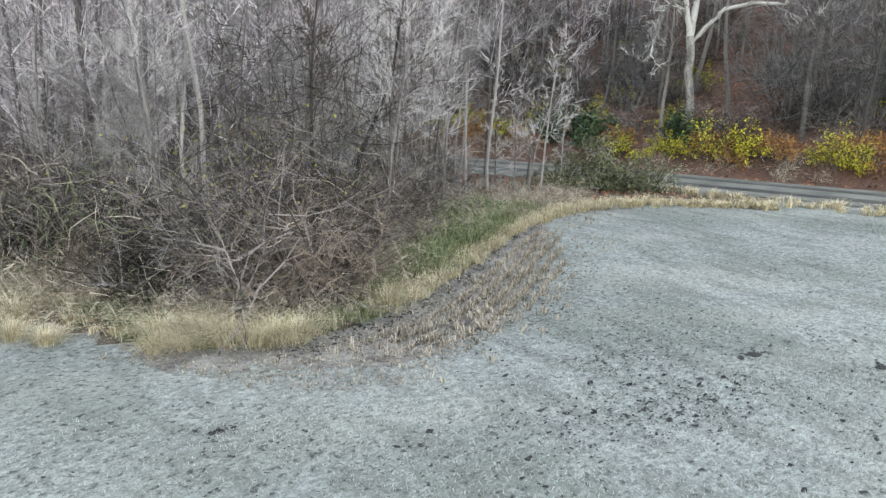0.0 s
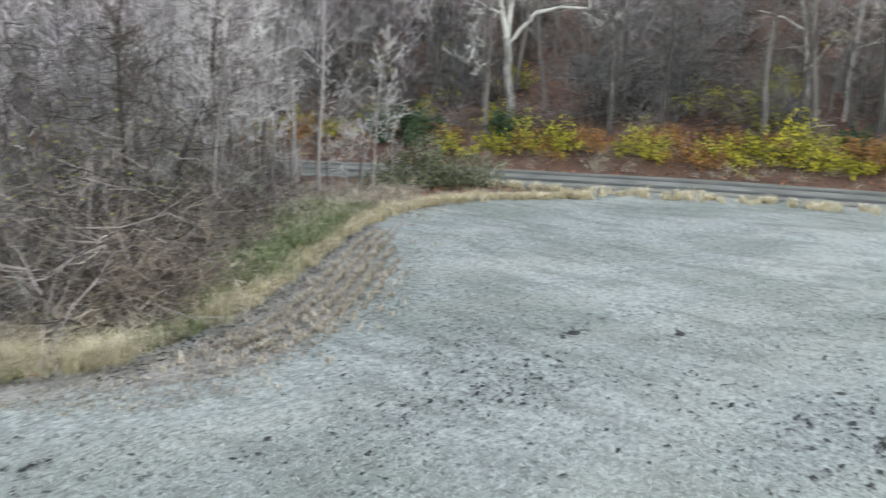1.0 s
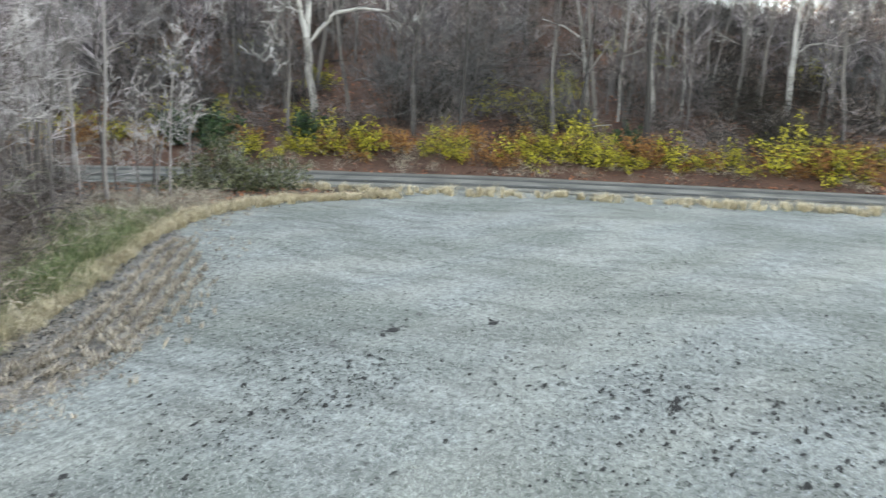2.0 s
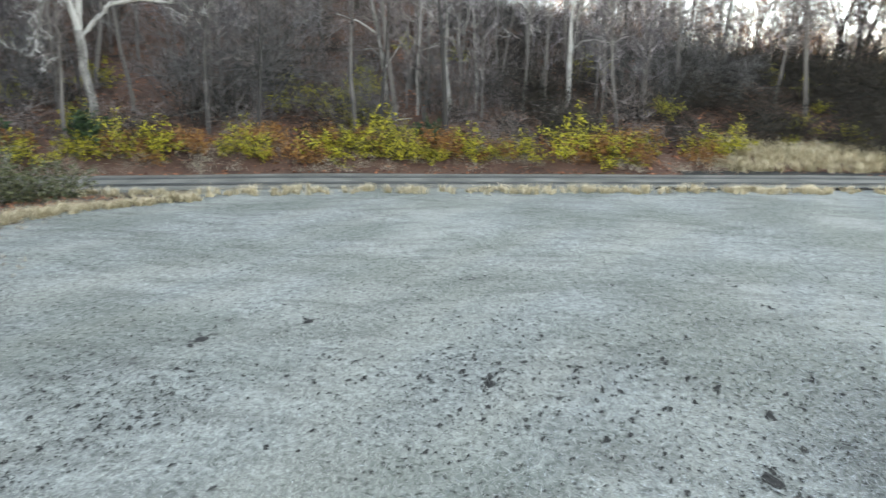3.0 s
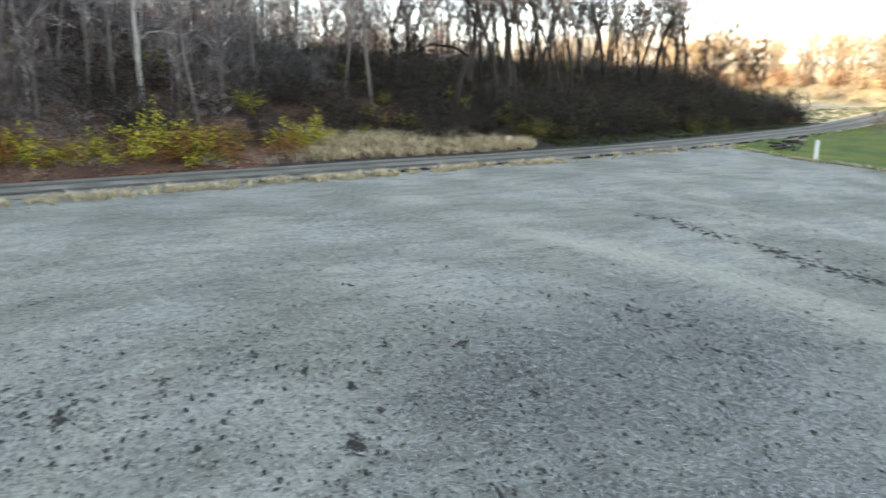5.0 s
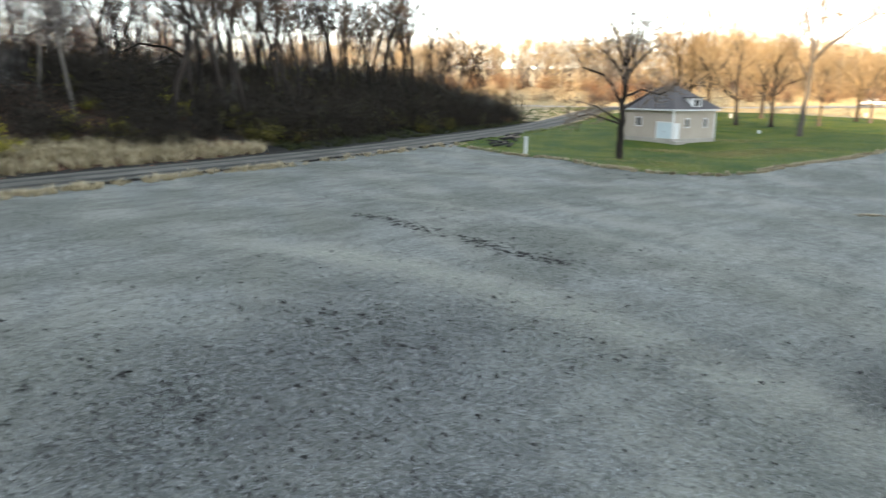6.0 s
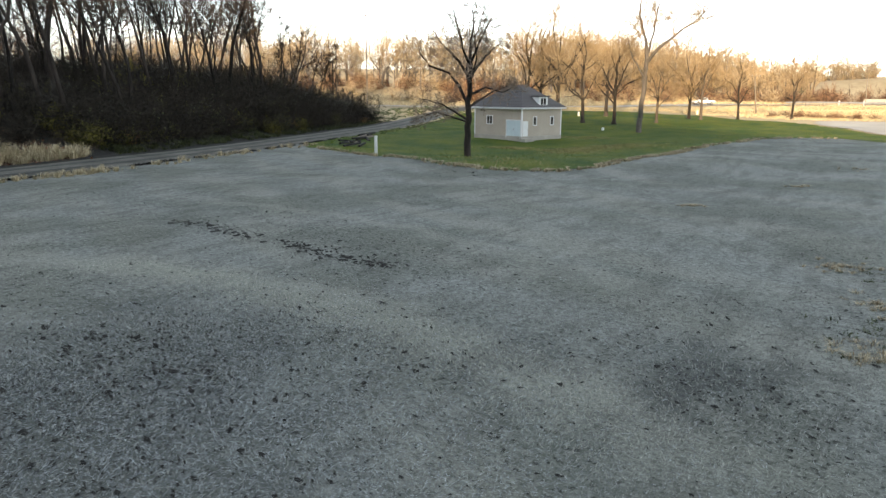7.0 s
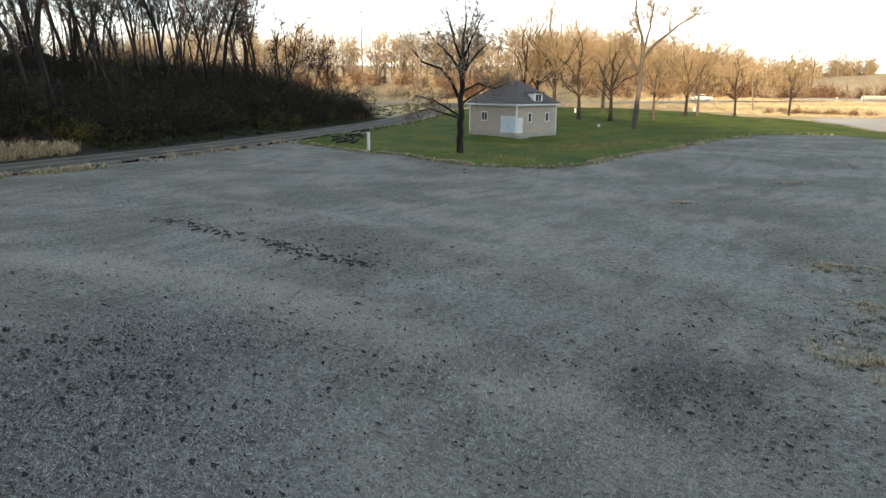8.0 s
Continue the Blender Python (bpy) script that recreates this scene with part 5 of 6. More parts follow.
sp = np.concatenate([sp] + [near_line(inner, 900 - 110 * i, k - 0.3, k + 0.3, 90 + i, 0.1 + 0.03 * i, 0.95 - 0.05 * i) for i, k in enumerate((-0.92, -1.38, -1.82, -2.28, -2.75, -3.3))])
crumbs("soil_specks", sp, 0.019, "soil", "dark specks of soil in the mown field", 4, lift=0.03)

cr = scatter([(3, 8), (10, 9), (20, 8), (27, -6), (27, -20), (18, -27), (7, -27), (6, -12), (9, -3), (7, 3)], 2600, 86)
cr = np.concatenate([cr] + [np.array([x, y]) + np.random.default_rng(130 + i).normal(0, 1, (n, 2)) * (a, b) for i, (x, y, n, a, b) in enumerate(((14.5, -4.5, 420, 2.4, 2.6), (15.0, 0.5, 260, 2.0, 2.4), (15.5, -9.5, 380, 2.4, 2.2), (10.6, 6.2, 70, 1.6, 0.6), (18.5, -10.5, 120, 1.5, 1.0), (27.5, -21.0, 160, 2.6, 1.2)))])
crumbs("soil_crumbs", cr[np.random.default_rng(87).random(len(cr)) < 0.35 + 0.65 * (np.sin(cr[:, 0] * 0.5) * np.sin(cr[:, 1] * 0.4 + 1) > 0)], 0.042, "soil", "small dark crumbs of soil scattered over the field", 22, lift=0.02)
ws = along([(27, -13.0), (24.8, -14.3), (20, -15.8), (14.7, -16.6), (8.5, -16.8)], 80)
ws = near_line(ws, 15000, -0.4, 0.4, 88) + np.random.default_rng(89).normal(0, 0.75, (15000, 2))
blades("straw_streak", ws, 0.05, 0.007, "strawpale", "pale streak of cut straw across the field", lean=1.1, seed=23)

# ---------------------------------------------------------------- clods and ruts in the field
def clod(seed, size, flat):
    """A broken lump of dark soil."""
    bm = bmesh.new()
    bmesh.ops.create_icosphere(bm, subdivisions=2, radius=1.0)
    for v in bm.verts:
        n = noise.noise(v.co * 1.7 + Vector((seed * 3.1, 0, 0))) * 0.45 + noise.noise(v.co * 4 + Vector((seed, 5, 0))) * 0.2
        v.co = Vector((v.co.x * size * (1 + n), v.co.y * size * 0.6 * (1 + n), max(v.co.z, -0.2) * size * flat * (1 + n)))
    me = bpy.data.meshes.new("soil_clod")
    bm.to_mesh(me)
    bm.free()
    me.materials.append(M["soil"])
    return tagged(new("soil_clod", me), "dark lump of soil lying on the mown field", "clod", "soil clods")


clods = [clod(k, 0.11, 0.26) for k in range(4)]
fresh = set(range(4))
SPOTS = [(14.0, 7.6, 2.0), (14.4, 0.9, 1.8), (12.8, -4.0, 1.5), (15.6, -3.1, 1.1), (16.3, 6.3, 1.3), (16.4, -6.3, 1.1), (15.5, -11.6, 1.3), (17.9, -11.6, 0.9), (18.7, -11.0, 0.9), (17.8, -10.3, 1.0),
         (14.8, -4.0, 0.8), (16.5, -4.7, 0.8), (16.5, -2.1, 0.8), (14.0, -7.3, 0.8), (19.8, -10.3, 1.0), (18.3, -10.9, 0.7), (15.1, -12.1, 0.7), (2.9, 7.8, 0.8), (41.5, -40.3, 1.5), (40.2, -40.9, 1.2), (38.4, -39.4, 1.3)]
SPOTS += [(15.8, -0.3, 0.7), (15.5, 1.1, 0.8), (12.8, 3.5, 0.7), (13.5, 3.5, 0.7), (14.0, -3.9, 0.6), (13.3, -3.0, 0.6), (12.3, -1.2, 0.6), (17.1, -7.9, 0.8), (14.1, -7.2, 0.7), (16.1, -5.2, 0.7), (17.5, -11.9, 0.7), (24.9, -20.8, 1.2), (29.8, -20.4, 1.0)]
SPOTS += [(x, y, rng.uniform(0.35, 0.8)) for x, y in scatter([(5, 7), (12, 8.5), (21, 5), (25, -8), (22, -20), (12, -24), (8, -14), (10, -3)], 46, 91)]
rut = along([(33.0, -17.2), (31.0, -18.2), (27.9, -18.4), (26.5, -19.0), (25.6, -19.2), (23.8, -19.2), (22.2, -19.6), (20.5, -20.6)], 60)
for i in range(1, 58, 1):
    if not 27 < i < 32:
        for _ in range(2):
            SPOTS.append((rut[i][0] + rng.gauss(0, 0.3), rut[i][1] + rng.gauss(0, 0.26), rng.uniform(0.6, 1.5) * (1.0 if rng.random() < 0.7 else 0.5)))
ragged = np.concatenate([np.array([x, y]) + np.random.default_rng(int(i)).normal(0, 1, (int(16 * k), 2)) * (0.2 * k, 0.1 * k) for i, (x, y, k) in enumerate(SPOTS[:21])])
rp = np.array([rut[i] for i in np.random.default_rng(104).integers(1, 58, 420) if not 27 < i < 32])
crumbs("rut_soil", rp + np.random.default_rng(105).normal(0, 1, rp.shape) * (0.5, 0.3), 0.05, "soil", "dark broken soil along a rut in the field", 28, lift=0.02)
crumbs("clod_crumbs", ragged, 0.045, "soil", "dark crumbs of soil and dead leaves round the clods", 7, lift=0.025)
for x, y, k in SPOTS:
    i = rng.randrange(4)
    m = pose(x, y, gz(x, y) - 0.005, 0, 0, rng.uniform(-25, 35)) @ Matrix.Diagonal((k * rng.uniform(0.9, 1.4), k * rng.uniform(0.9, 1.4), min(k, 1.2) * 0.9, 1))
    if i in fresh:
        fresh.discard(i)
        clods[i].matrix_basis = m
    else:
        copy_thing(clods[i], m @ Matrix.Diagonal([1 / v for v in clods[i].scale] + [1]))

# ---------------------------------------------------------------- small building
def gable_window(parent, x, y, z, w, h, rz, panes=2, label="white-framed small window"):
    """A window whose face looks along -y before its turn."""
    frame_ob = part("window", box(box(box(box(bmesh.new(), (-w / 2 - 0.09, -0.05, -h / 2 - 0.09), (w / 2 + 0.09, 0.03, -h / 2)), (-w / 2 - 0.09, -0.05, h / 2), (w / 2 + 0.09, 0.03, h / 2 + 0.09)),
                    (-w / 2 - 0.09, -0.05, -h / 2), (-w / 2, 0.03, h / 2)), (w / 2, -0.05, -h / 2), (w / 2 + 0.09, 0.03, h / 2)), "trimwhite", parent, label)
    frame_ob.matrix_basis = pose(x, y, z, 0, 0, rz)
    for k in range(panes):
        a, b = -w / 2 + w * k / panes, -w / 2 + w * (k + 1) / panes
        part("pane", solid((a + 0.025, -0.012, -h / 2), (b - 0.025, -0.004, h / 2)), "glass", frame_ob)
    for k in range(1, panes):
        part("mullion", solid((-w / 2 + w * k / panes - 0.03, -0.035, -h / 2), (-w / 2 + w * k / panes + 0.03, 0.02, h / 2)), "trimwhite", frame_ob)


def small_building():
    S, D, H = 8.4, 7.0, 3.75
    top = thing("utility_building", (63.55, -69.47, gz(67, -73) + 0.0), "small square tan building with white trim and a grey hipped roof", "building")
    part("foundation", solid((-0.08, -D - 0.08, -0.4), (S + 0.08, 0.08, 0.5), 0.02), "concrete", top, "pale concrete base")
    wall = part("wall", solid((0, -D, 0.5), (S, 0, H)), "siding", top, "tan lap siding")
    n = 19
    for k in range(n):
        a, b = 0.52 + (H - 0.54) * k / n, 0.52 + (H - 0.54) * (k + 1) / n
        for rz, L in ((0, S), (90, D)):
            bm = bmesh.new()
            v = [bm.verts.new(p) for p in ((0, 0.002, a), (L, 0.002, a), (L, 0.026, a), (0, 0.026, a), (0, 0.002, b), (L, 0.002, b), (L, 0.008, b), (0, 0.008, b))]
            for f in ((0, 1, 2, 3), (4, 7, 6, 5), (3, 2, 6, 7), (0, 3, 7, 4), (1, 5, 6, 2)):
                bm.faces.new([v[i] for i in f])
            bd = part("siding_board", bm, "siding", wall)
            bd.matrix_basis = Matrix.Identity(4) if rz == 0 else Matrix(((0, -1, 0, 0), (-1, 0, 0, 0), (0, 0, 1, 0), (0, 0, 0, 1)))
    for x, y in ((0, 0), (S, 0), (0, -D), (S, -D)):
        part("corner_board", solid((x - 0.05 if x == 0 else x - 0.12, y - 0.12 if y == 0 else y - 0.05, 0.48), (x + 0.12 if x == 0 else x + 0.05, y + 0.05 if y == 0 else y + 0.12, H - 0.02)), "trimwhite", top, "white corner board")
    E = 0.45
    part("fascia", solid((-E, -D - E, H - 0.02), (S + E, E, H + 0.15)), "trimwhite", top, "white eave board")
    # hipped roof in courses of shingles
    R = 2.75
    roof = bmesh.new()
    half, deep = S / 2 + E + 0.04, D / 2 + E + 0.04
    rows = 16
    rings = []
    for k in range(rows):
        for q, dz in ((k / rows, 0.035), ((k + 1) / rows, 0.0)):
            hx, hy = half + (1.0 - half) * q, deep + (0.3 - deep) * q
            z = H + 0.16 + R * q + dz
            rings.append([roof.verts.new((S / 2 + sx * hx, -D / 2 + sy * hy, z)) for sx, sy in ((-1, -1), (1, -1), (1, 1), (-1, 1))])
    for a, b in zip(rings, rings[1:]):
        for i in range(4):
            roof.faces.new((a[i], a[(i + 1) % 4], b[(i + 1) % 4], b[i]))
    roof.faces.new(rings[-1])
    roof.faces.new(rings[0][::-1])
    part("roof", roof, "shingle", top, "dark grey shingle roof")
    # dormer over the side that looks along -x
    y0 = -3.6
    dorm = part("dormer", solid((-0.05, y0 - 0.78, H + 0.3), (3.0, y0 + 0.78, H + 1.45)), "trimwhite", top, "white dormer")
    part("dormer_roof", solid((-0.3, y0 - 0.98, H + 1.45), (3.2, y0 + 0.98, H + 1.58)), "shingle", dorm)
    gable_window(top, -0.06, y0, H + 0.88, 0.95, 0.75, -90, 2, "small white dormer window")
    # the wall that looks along +y: double door by the corner, window
    door = part("double_door", box(solid((0.16, 0.0, 0.28), (1.33, 0.06, 2.35)), (1.36, 0.0, 0.28), (2.5, 0.06, 2.35)), "doorwhite", top, "pale blue-white double door")
    part("door_frame", box(box(solid((0.06, 0, 0.28), (0.15, 0.085, 2.45)), (2.51, 0, 0.28), (2.62, 0.085, 2.45)), (0.06, 0, 2.36), (2.62, 0.085, 2.47)), "trimwhite", door)
    part("handle", solid((1.26, 0.06, 1.2), (1.30, 0.11, 1.4)), "steel", door)
    gable_window(top, 5.6, 0.012, 2.35, 0.95, 0.95, 180)
    # the wall that looks along -x: door by the corner, two windows
    d2 = part("side_door", solid((-0.06, -1.05, 0.28), (0.0, -0.2, 2.3)), "trimwhite", top, "white side door")
    part("handle", solid((-0.11, -0.95, 1.2), (-0.06, -0.91, 1.35)), "steel", d2)
    gable_window(top, -0.012, -2.25, 2.3, 0.5, 0.95, -90, 1)
    gable_window(top, -0.012, -5.3, 2.3, 0.5, 0.95, -90, 1)
    part("step", solid((-0.9, -1.3, -0.3), (-0.08, 0.3, 0.24), 0.02), "concrete", top, "concrete doorstep")
    return top


small_building()

# ---------------------------------------------------------------- posts, poles, timbers
post = thing("marker_post", (59.5, -45.7, gz(59.5, -45.7) - 0.05), "white painted marker post at the edge of the lawn", "post")
part("shaft", solid((-0.11, -0.11, 0), (0.11, 0.11, 1.68), 0.015), "trimwhite", post)
part("cap", solid((-0.13, -0.13, 1.68), (0.13, 0.13, 1.76), 0.02), "trimwhite", post)


def utility_pole(x, y, h, rz, lean=0.0, arm=True, r=0.15, label="weathered wooden utility pole with a crossarm"):
    top = thing("utility_pole", (x, y, gz(x, y) - 0.2), label, "pole", "utility poles", rz)
    w = Wood()
    w.limb([Vector((0, 0, 0)), Vector((lean * 0.5, 0, h / 2)), Vector((lean, 0, h))], r, r * 0.7, 8)
    link_mesh("shaft", w.v, w.f, "weathered", top, flat=False)
    if arm:
        part("crossarm", solid((lean - 1.1, -0.07, h - 0.8), (lean + 1.1, 0.07, h - 0.65)), "weathered", top)
        for k in (-1.0, -0.4, 0.4, 1.0):
            part("insulator", solid((lean + k - 0.05, -0.05, h - 0.65), (lean + k + 0.05, 0.05, h - 0.48), 0.015), "trimwhite", top)


utility_pole(116, -81.9, 19.5, 40)
utility_pole(74.8, -147.8, 8.5, 20, 1.0)
utility_pole(83.5, -225.5, 8.0, 20, 0.4, False)
utility_pole(40, -275, 8.0, 20, 0.0, False)

for k in range(16):
    a = k / 15
    x, y = 66.5 + 12.5 * a + rng.gauss(0, 0.5), -46.8 - 11.5 * a + rng.gauss(0, 0.8)
    t = thing("old_timber", (x, y, gz(x, y) + rng.uniform(0.02, 0.25)), "black tarred timber dumped beside the road", "timber", "dumped timbers", rng.uniform(15, 70) - 90)
    part("beam", solid((-rng.uniform(0.9, 1.8), -0.14, 0), (rng.uniform(0.7, 1.6), 0.14, 0.2), 0.02), "tarred" if rng.random() < 0.8 else "weathered", t)
    t.rotation_euler.rotate_axis("Y", radians(rng.uniform(-7, 7)))
for x, y, h, lab in ((70.4, -93.7, 0.45, "short white pipe standing in the lawn"), (95.8, -118.3, 0.9, "white utility box on the lawn"), (82.5, -139, 0.9, "pale marker by the main road")):
    t = thing("lawn_marker", (x, y, gz(x, y)), lab, "marker")
    part("body", solid((-0.15, -0.15, 0), (0.15, 0.15, h), 0.03), "trimwhite", t)

# ---------------------------------------------------------------- trees on the lawn
LAWNTREE = "bare dark spreading tree standing on the lawn"
limbed_tree("lawn_tree", 207, (49.3, -48.4, gz(49.3, -48.4) - 0.1), -131, [
    (0.31, 0.18, (0, 0, -0.2), (0, 0, 2.0), (0, 0, 4.0), (0.1, 0, 6.2), (0.15, 0, 8.0)),
    (0.14, 0.03, (0.15, 0, 7.9), (0.1, 0.2, 9.6), (0.35, 0.1, 11.2), (0.3, 0.2, 12.7)),
    (0.11, 0.03, (-0.1, 0, 3.3), (-1.2, -0.3, 4.0), (-2.2, -0.5, 4.6), (-3.9, -0.8, 5.0)),
    (0.10, 0.025, (-0.1, 0, 3.1), (-1.7, 0.6, 3.6), (-2.8, 1.1, 3.9), (-4.4, 1.6, 3.4)),
    (0.15, 0.035, (0, 0, 4.5), (-0.75, 0.4, 6.0), (-1.7, 0.8, 7.2), (-3.4, 1.3, 7.8), (-4.3, 1.6, 9.0)),
    (0.13, 0.03, (0.1, 0, 6.8), (-0.9, -0.5, 8.2), (-2.0, -0.9, 9.2), (-3.0, -1.2, 10.5)),
    (0.12, 0.03, (0.1, 0, 7.6), (-0.6, -0.3, 9.4), (-1.0, -0.4, 11.0), (-1.3, -0.5, 12.2)),
    (0.14, 0.03, (0.15, 0, 6.8), (1.1, 0.5, 8.2), (2.0, 1.0, 9.2), (3.0, 1.5, 9.8)),
    (0.11, 0.03, (0.1, 0, 5.4), (1.4, -0.7, 6.0), (2.9, -1.5, 5.6), (3.6, -1.8, 6.0)),
    (0.12, 0.03, (0, 0, 4.3), (1.4, 1.0, 5.2), (2.6, 1.7, 5.9), (3.8, 2.3, 6.3)),
    (0.12, 0.03, (0.15, 0, 8.0), (0.9, -0.4, 9.8), (1.7, -0.7, 11.3)),
    (0.12, 0.03, (0.05, 0, 5.0), (0.2, -1.4, 6.8), (0.6, -2.6, 8.2), (0.4, -3.3, 10.0)),
    (0.12, 0.03, (0.05, 0, 5.8), (-0.2, 1.5, 7.6), (0.2, 2.7, 9.0), (0.6, 3.3, 10.6))],
    "broad bare dark tree with low spreading limbs on the lawn's edge", bark="shadebark", twig="browntwig", twigs=12, width=0.016, boughs=24)
limbed_tree("lawn_sycamore", 11, (64.7, -94.6, gz(64.7, -94.6) - 0.1), -147, [
    (0.40, 0.27, (0, 0, 0), (0.1, 0, 4), (0.5, 0, 10.2)),
    (0.26, 0.08, (0.5, 0, 10), (0.2, 0.4, 13), (-0.9, 0.6, 16.5), (-0.4, 0.5, 20.5)),
    (0.24, 0.06, (0.5, 0, 9.8), (2.2, -0.5, 12.0), (4.6, -0.8, 13.9), (6.5, -0.7, 15.2), (8.1, -0.5, 17.0)),
    (0.18, 0.05, (0.4, 0.2, 10.6), (1.2, 1.0, 14), (1.5, 1.3, 17), (2.0, 1.4, 19.5)),
    (0.16, 0.04, (0.2, 0, 8.0), (-1.5, 1.4, 10.5), (-2.6, 2.2, 14))],
    "tall bare sycamore with pale upper limbs on the lawn", bark="greybark", twig="sungoldtwig", twigs=14, width=0.028, boughs=26)
LT = [branching_tree("lawn_tree", 220 + k, (20, 18, 19)[k], 0.34, LAWNTREE, group="lawn trees", bark="lawnbark", twig="sungoldtwig", levels=4, fan=3, bole=(0.5, 0.58, 0.46)[k], twigs=13, width=0.019, spread=0.7, rise=0.09, wob=0.18, long=1.3, clear=(1.9, 2.3, 2.1)[k])
      for k in range(3)]
seen_first = set()
for x, y, k, size in ((78.9, -107.4, 1, 1.0), (84.3, -105.7, 0, 1.0), (98.3, -114.8, 2, 1.3), (75.0, -114.0, 1, 0.8), (77.0, -127.1, 2, 0.85), (74.5, -127, 1, 0.8), (71.1, -133.9, 0, 0.7), (104, -112, 0, 1.15), (92, -122, 1, 1.1), (108, -120, 0, 1.2), (64, -140, 1, 0.7)):
    put(LT[k], x, y, size, rng.uniform(0, 360), first=k not in seen_first)
    seen_first.add(k)

# ---------------------------------------------------------------- far tree lines
FAR_WISPS = [wisp(360 + k, (16, 19, 14)[k], 24, 420, 0.085, reach=0.27, r=0.22) for k in range(3)]
for x, y in near_line(MAIN_P, 74, 32, 62, 40, 0.24, 0.52):
    plant(golds, x, y, 0.85, 1.35)
grove("far_woods", np.concatenate([near_line(MAIN_P, 220, 40, 115, 48, 0.12, 0.50), near_line(MAIN_P, 40, 26, 44, 49, 0.30, 0.53)]), WIDE_WISPS, 0.75, 1.25, "bark", "sunpaletwig", "sunlit bare woods beyond the main road", "woods", 41)
grove("low_woods", np.concatenate([near_line(MAIN_P, 210, 28, 95, 50, 0.45, 0.535), near_line(MAIN_P, 110, 40, 95, 51, 0.525, 0.565)]), FAR_WISPS, 0.65, 1.05, "bark", "sunpaletwig", "low sunlit bare woods beyond the main road", "woods", 52)
grove("dark_scrub", np.concatenate([near_line(MAIN_P, 120, 14, 42, 53, 0.40, 0.60), near_line(MAIN_P, 110, 30, 48, 54, 0.22, 0.42)]), [bramble(350, 3.4, 260, 0.05)], 0.7, 1.5, "bark", "rusttwig", "dark scrub below the far tree line", "undergrowth", 53)
grove("plateau_woods", near_line(ROAD_P, 430, 66, 200, 42, 0.50, 0.84), WIDE_WISPS, 0.7, 1.05, "bark", "rusttwig", "bare woods on the level ground behind the bank", "woods", 42)
grove("far_undergrowth", np.concatenate([near_line(MAIN_P, 220, 32, 66, 43, 0.18, 0.56), near_line(MAIN_P, 34, 10, 32, 95, 0.18, 0.56)]), [bramble(340 + k, 3.2, 220, 0.05) for k in range(2)], 0.7, 1.6, "bark", "sunpaletwig", "sunlit tan undergrowth below the far tree line", "undergrowth", 43)
mg = near_line(MAIN_P, 16000, 5, 26, 44, 0.25, 0.66)
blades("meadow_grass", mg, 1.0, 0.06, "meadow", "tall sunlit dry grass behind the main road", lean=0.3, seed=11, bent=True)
mg = scatter([(58, -139), (66, -137), (88, -139), (118, -128), (136, -133), (106, -172), (60, -233), (10, -215), (30, -162), (50, -147)], 42000, 45)
mg = mg[~inside(np.array(LAWN), mg)]
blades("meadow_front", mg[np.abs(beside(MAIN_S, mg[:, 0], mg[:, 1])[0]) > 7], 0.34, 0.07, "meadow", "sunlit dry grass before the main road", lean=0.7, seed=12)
hx = scatter([(196, -318), (235, -390), (150, -455), (60, -460), (90, -560), (300, -560), (420, -360), (300, -250)], 210, 46)
hx = hx[((hx[:, 0] - 165) / 75) ** 2 + ((hx[:, 1] + 368) / 48) ** 2 > 0.9]
crest = near_line(np.array([(225.0, -395.0), (176, -424), (158, -433)]), 130, -14, 18, 106)
grove("crest_woods", crest, FAR_WISPS, 0.75, 1.05, "bark", "sunpaletwig", "low bare trees along the crest of the far hill", "woods", 106)
grove("hill_woods", hx, FAR_WISPS, 0.6, 0.95, "bark", "sunpaletwig", "bare woods on the far hill", "woods", 44)

# ---------------------------------------------------------------- main road: rails, bridge, pickup
rail_line = along([(94, -202), (77, -224), (48, -262.5)], 24)
for side in (-5.2, 5.2):
    d = np.gradient(rail_line, axis=0)
    d = d / np.hypot(d[:, 0], d[:, 1])[:, None]
    p = rail_line + np.column_stack([-d[:, 1], d[:, 0]]) * side
    z = ground_z(p[:, 0], p[:, 1])
    gr = thing("guard_rail", (0, 0, 0), "grey steel guard rail beside the main road", "guard rail", "guard rails")
    w = Wood()
    pts = [Vector((a, b, c + 0.68)) for (a, b), c in zip(p, z)]
    for up in (-0.1, 0.0, 0.1):
        w.limb([q + Vector((0, 0, up)) for q in pts], 0.07, 0.07, 5)
    link_mesh("rail", w.v, w.f, "steel", gr)
    for (a, b), c in zip(p[::2], z[::2]):
        part("post", solid((a - 0.07, b - 0.07, c - 0.3), (a + 0.07, b + 0.07, c + 0.75)), "weathered", gr)
br = thing("bridge", (73.6, -228.7, gz(73.6, -228.7) + 0.9), "low concrete road bridge with a dark opening", "bridge", "", math.degrees(math.atan2(-41.5, -31)))
part("parapet", solid((-9, -6.4, -0.1), (9, -6.0, 0.75), 0.03), "concrete", br)
part("parapet", solid((-9, 6.0, -0.1), (9, 6.4, 0.75), 0.03), "concrete", br)
part("deck", solid((-9, -6.0, -0.4), (9, 6.0, -0.1)), "concrete", br)
for x in (-8.2, 8.2):
    part("abutment", solid((x - 0.8, -6.2, -1.8), (x + 0.8, 6.2, -0.42), 0.03), "concrete", br)
for x, y in ((86.5, -215.5), (81.5, -218.8)):
    t = thing("road_marker", (x, y, gz(x, y)), "pale marker post beside the main road", "marker", "road markers")
    part("body", solid((-0.13, -0.13, -0.1), (0.13, 0.13, 1.3), 0.03), "trimwhite", t)
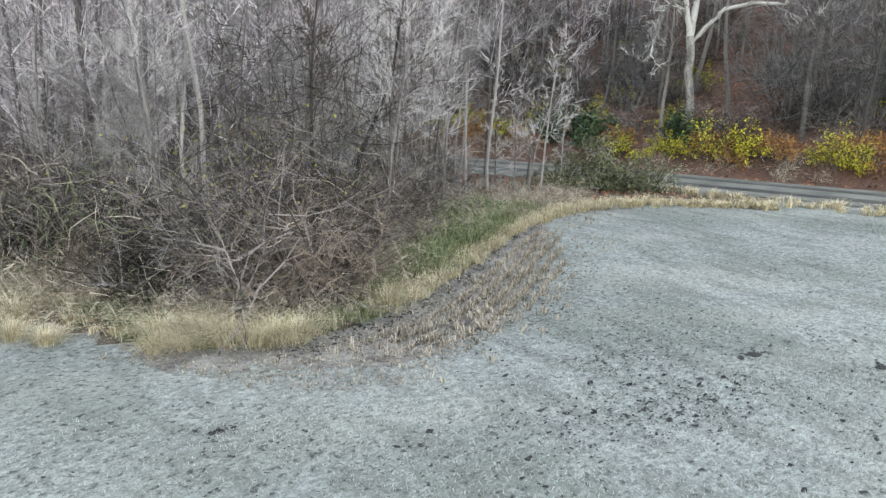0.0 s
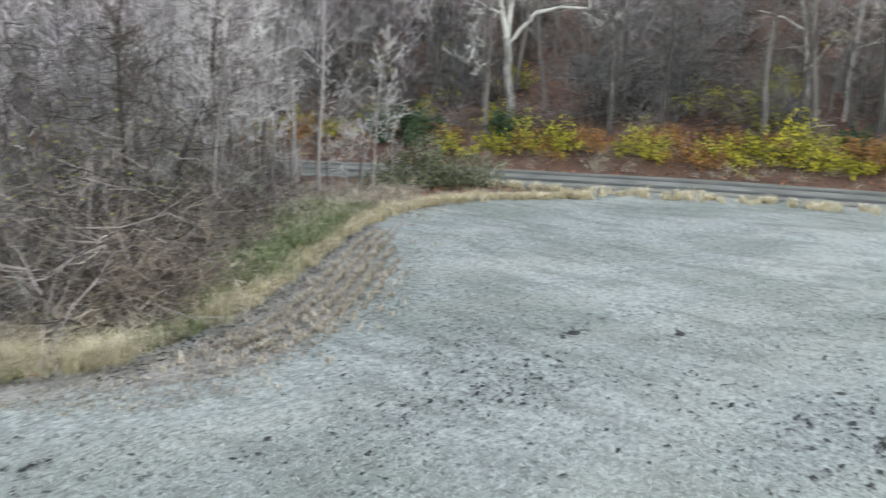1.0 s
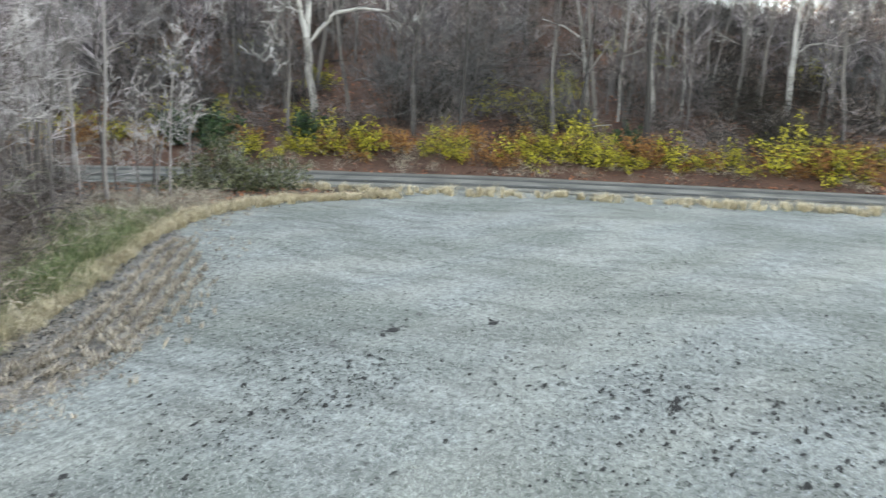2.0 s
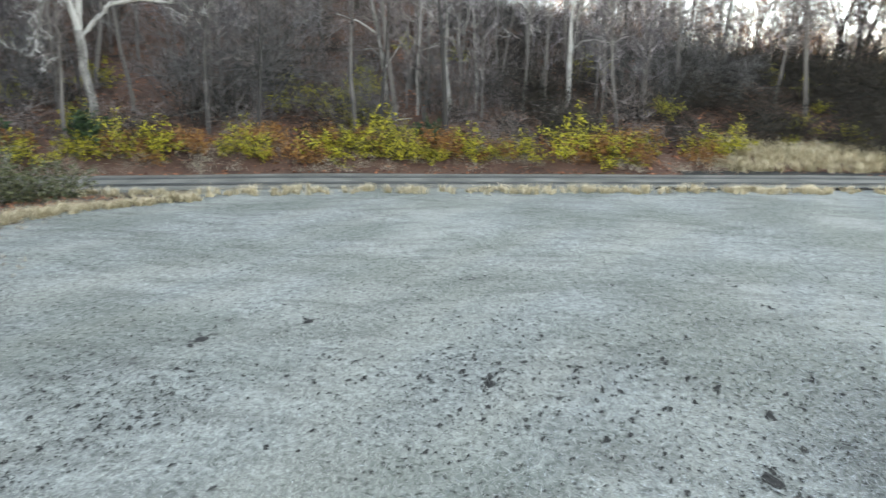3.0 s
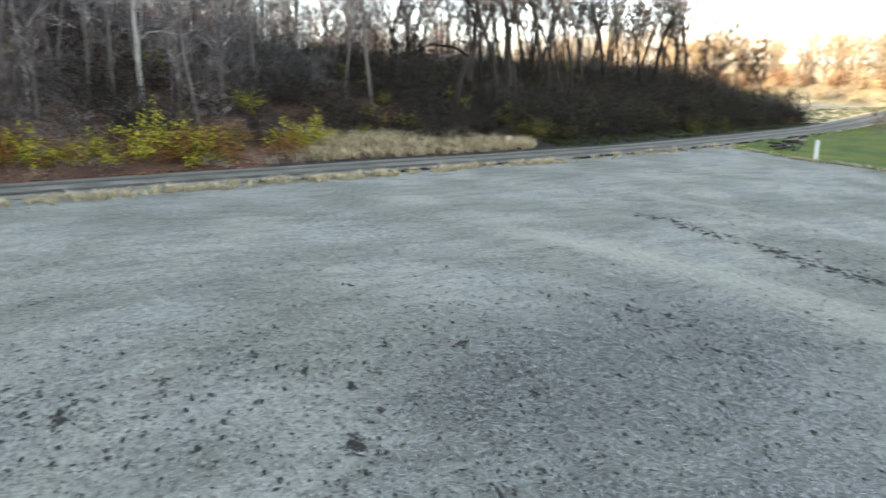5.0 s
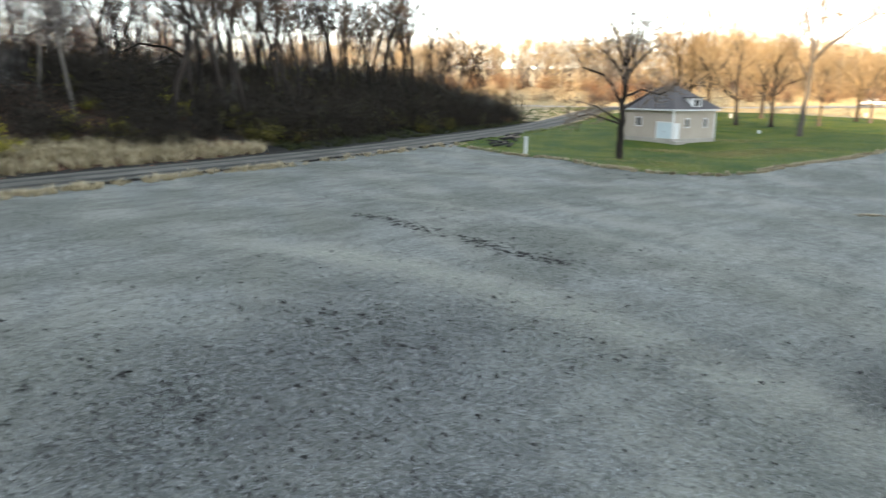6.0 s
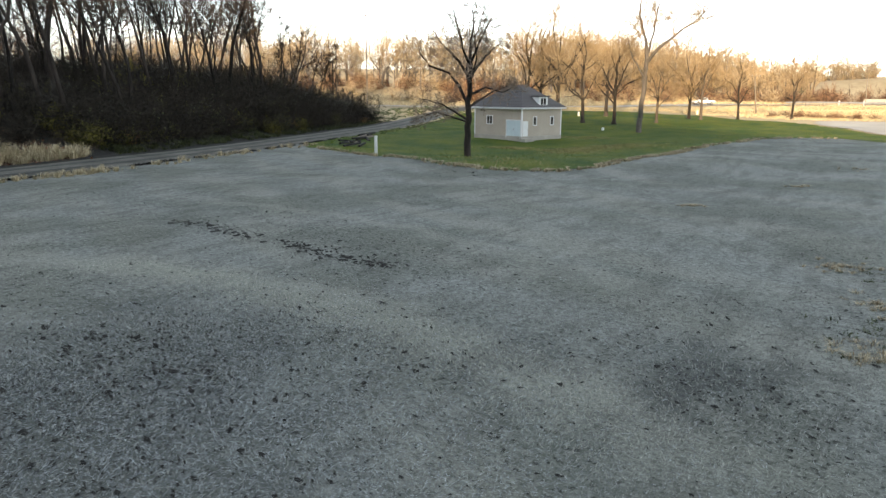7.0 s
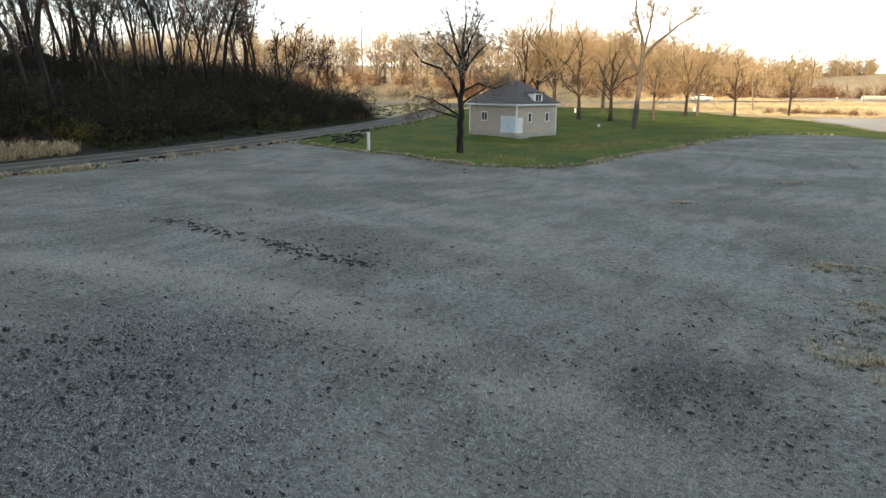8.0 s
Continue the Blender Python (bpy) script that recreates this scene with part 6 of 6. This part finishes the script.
grove("drive_scrub", near_line(np.array([(70.0, -143.0), (62, -146.5), (53, -150.5)]), 46, -1.5, 3.0, 121), [bramble(351, 1.5, 120, 0.035)], 0.5, 1.0, "bark", "rusttwig", "low brown scrub behind the drive", "undergrowth", 121)
put(dull[0], 110, -243, 2.0, 60)


def pickup():
    """White crew-cab pickup, nose along +x."""
    top = thing("pickup_truck", (108, -183.5, gz(108, -183.5) + 0.17), "white pickup truck standing on the main road", "truck", "", math.degrees(math.atan2(70.5, 53)))
    bm = bmesh.new()
    prof = [(-2.85, 0.55), (2.75, 0.5), (2.85, 0.75), (2.75, 1.1), (1.35, 1.2), (0.7, 1.85), (-0.75, 1.88), (-0.95, 1.2), (-2.85, 1.2)]
    rings = []
    for y, k in ((-0.98, 0.97), (-0.9, 1.0), (0.9, 1.0), (0.98, 0.97)):
        rings.append([bm.verts.new((x, y * (0.84 if z > 1.5 else 1.0), 0.55 + (z - 0.55) * k)) for x, z in prof])
    for a, b in zip(rings, rings[1:]):
        for i in range(len(prof)):
            bm.faces.new((a[i], a[(i + 1) % len(prof)], b[(i + 1) % len(prof)], b[i]))
    bm.faces.new(rings[0][::-1])
    bm.faces.new(rings[-1])
    bmesh.ops.recalc_face_normals(bm, faces=bm.faces[:])
    body = part("body", bm, "carpaint", top)
    for y in (-0.93, 0.93):
        part("side_window", solid((-0.65, y - 0.05, 1.3), (0.75, y + 0.02, 1.72)), "glass", body)
    part("windscreen", solid((0.9, -0.75, 1.28), (1.12, 0.75, 1.62)), "glass", body)
    part("bumper", solid((2.8, -0.95, 0.45), (2.95, 0.95, 0.7), 0.03), "steel", body)
    for x in (-1.85, 1.8):
        for y in (-0.88, 0.88):
            wheel = bmesh.new()
            made = bmesh.ops.create_cone(wheel, cap_ends=True, segments=20, radius1=0.38, radius2=0.38, depth=0.26)["verts"]
            bmesh.ops.rotate(wheel, verts=made, cent=(0, 0, 0), matrix=Matrix.Rotation(radians(90), 3, "X"))
            bmesh.ops.translate(wheel, verts=made, vec=(x, y, 0.38))
            tyre = part("wheel", wheel, "rubber", top)
            hub = bmesh.new()
            made = bmesh.ops.create_cone(hub, cap_ends=True, segments=16, radius1=0.22, radius2=0.2, depth=0.3)["verts"]
            bmesh.ops.rotate(hub, verts=made, cent=(0, 0, 0), matrix=Matrix.Rotation(radians(90), 3, "X"))
            bmesh.ops.translate(hub, verts=made, vec=(x, y, 0.38))
            part("hub", hub, "steel", tyre)


pickup()

# ---------------------------------------------------------------- tufts
tp = np.concatenate([np.array([x, y]) + np.random.default_rng(k).normal(0, 1, (n, 2)) * (a, b) for k, (x, y, n, a, b) in enumerate(((23.3, -41.2, 16, 0.35, 0.5), (22.8, -52.8, 12, 0.5, 0.6), (11.9, -31.4, 22, 0.5, 0.5), (9.3, -27.5, 20, 0.5, 0.4), (7.9, -23.1, 26, 0.45, 0.4), (24.8, -65.7, 10, 0.8, 0.6)))])
tufts("dry_tufts", tp, 36, 0.15, 0.009, "tan", "low tufts of tan dead grass in the field", 0.09, 13, 1.6)
tp = np.concatenate([np.array([x, y]) + np.random.default_rng(20 + k).normal(0, 1, (n, 2)) * 0.8 for k, (x, y, n) in enumerate(((10.2, -31.5, 40), (8.4, -26.0, 26), (7.4, -23.8, 20)))])
tufts("field_weeds", tp, 26, 0.10, 0.009, "bankgreen", "dark low weeds at the field's far side", 0.12, 37, 1.6)
tufts("lawn_edge_grass", np.concatenate([near_line(along(LAWN[4:12], 120), 190, -0.5, 0.4, 47, 0.0, 0.6), near_line(along(LAWN[:5], 60), 90, -0.4, 0.8, 48), near_line(along(LAWN[9:14], 60), 130, -0.6, 0.5, 49)]), 30, 0.32, 0.02, "tan", "dry tan grass along the edge of the lawn", 0.14, 14)

sg = np.concatenate([np.array([x, y]) + np.random.default_rng(100 + i).normal(0, 1, (n, 2)) * (sx, sy) for i, (x, y, n, sx, sy) in enumerate(((50.8, -64.5, 1900, 1.6, 2.6), (51.0, -73.0, 1700, 2.0, 3.0), (57.5, -62.0, 1000, 1.8, 1.0), (62, -80, 700, 2.0, 2.0), (44.5, -47.5, 500, 3, 1.5)))])
blades("lawn_straw", sg[inside(np.array(LAWN), sg)], 0.15, 0.03, "lawnstraw", "patches of dry tan grass in the lawn", lean=0.9, seed=24, lift=0.03)
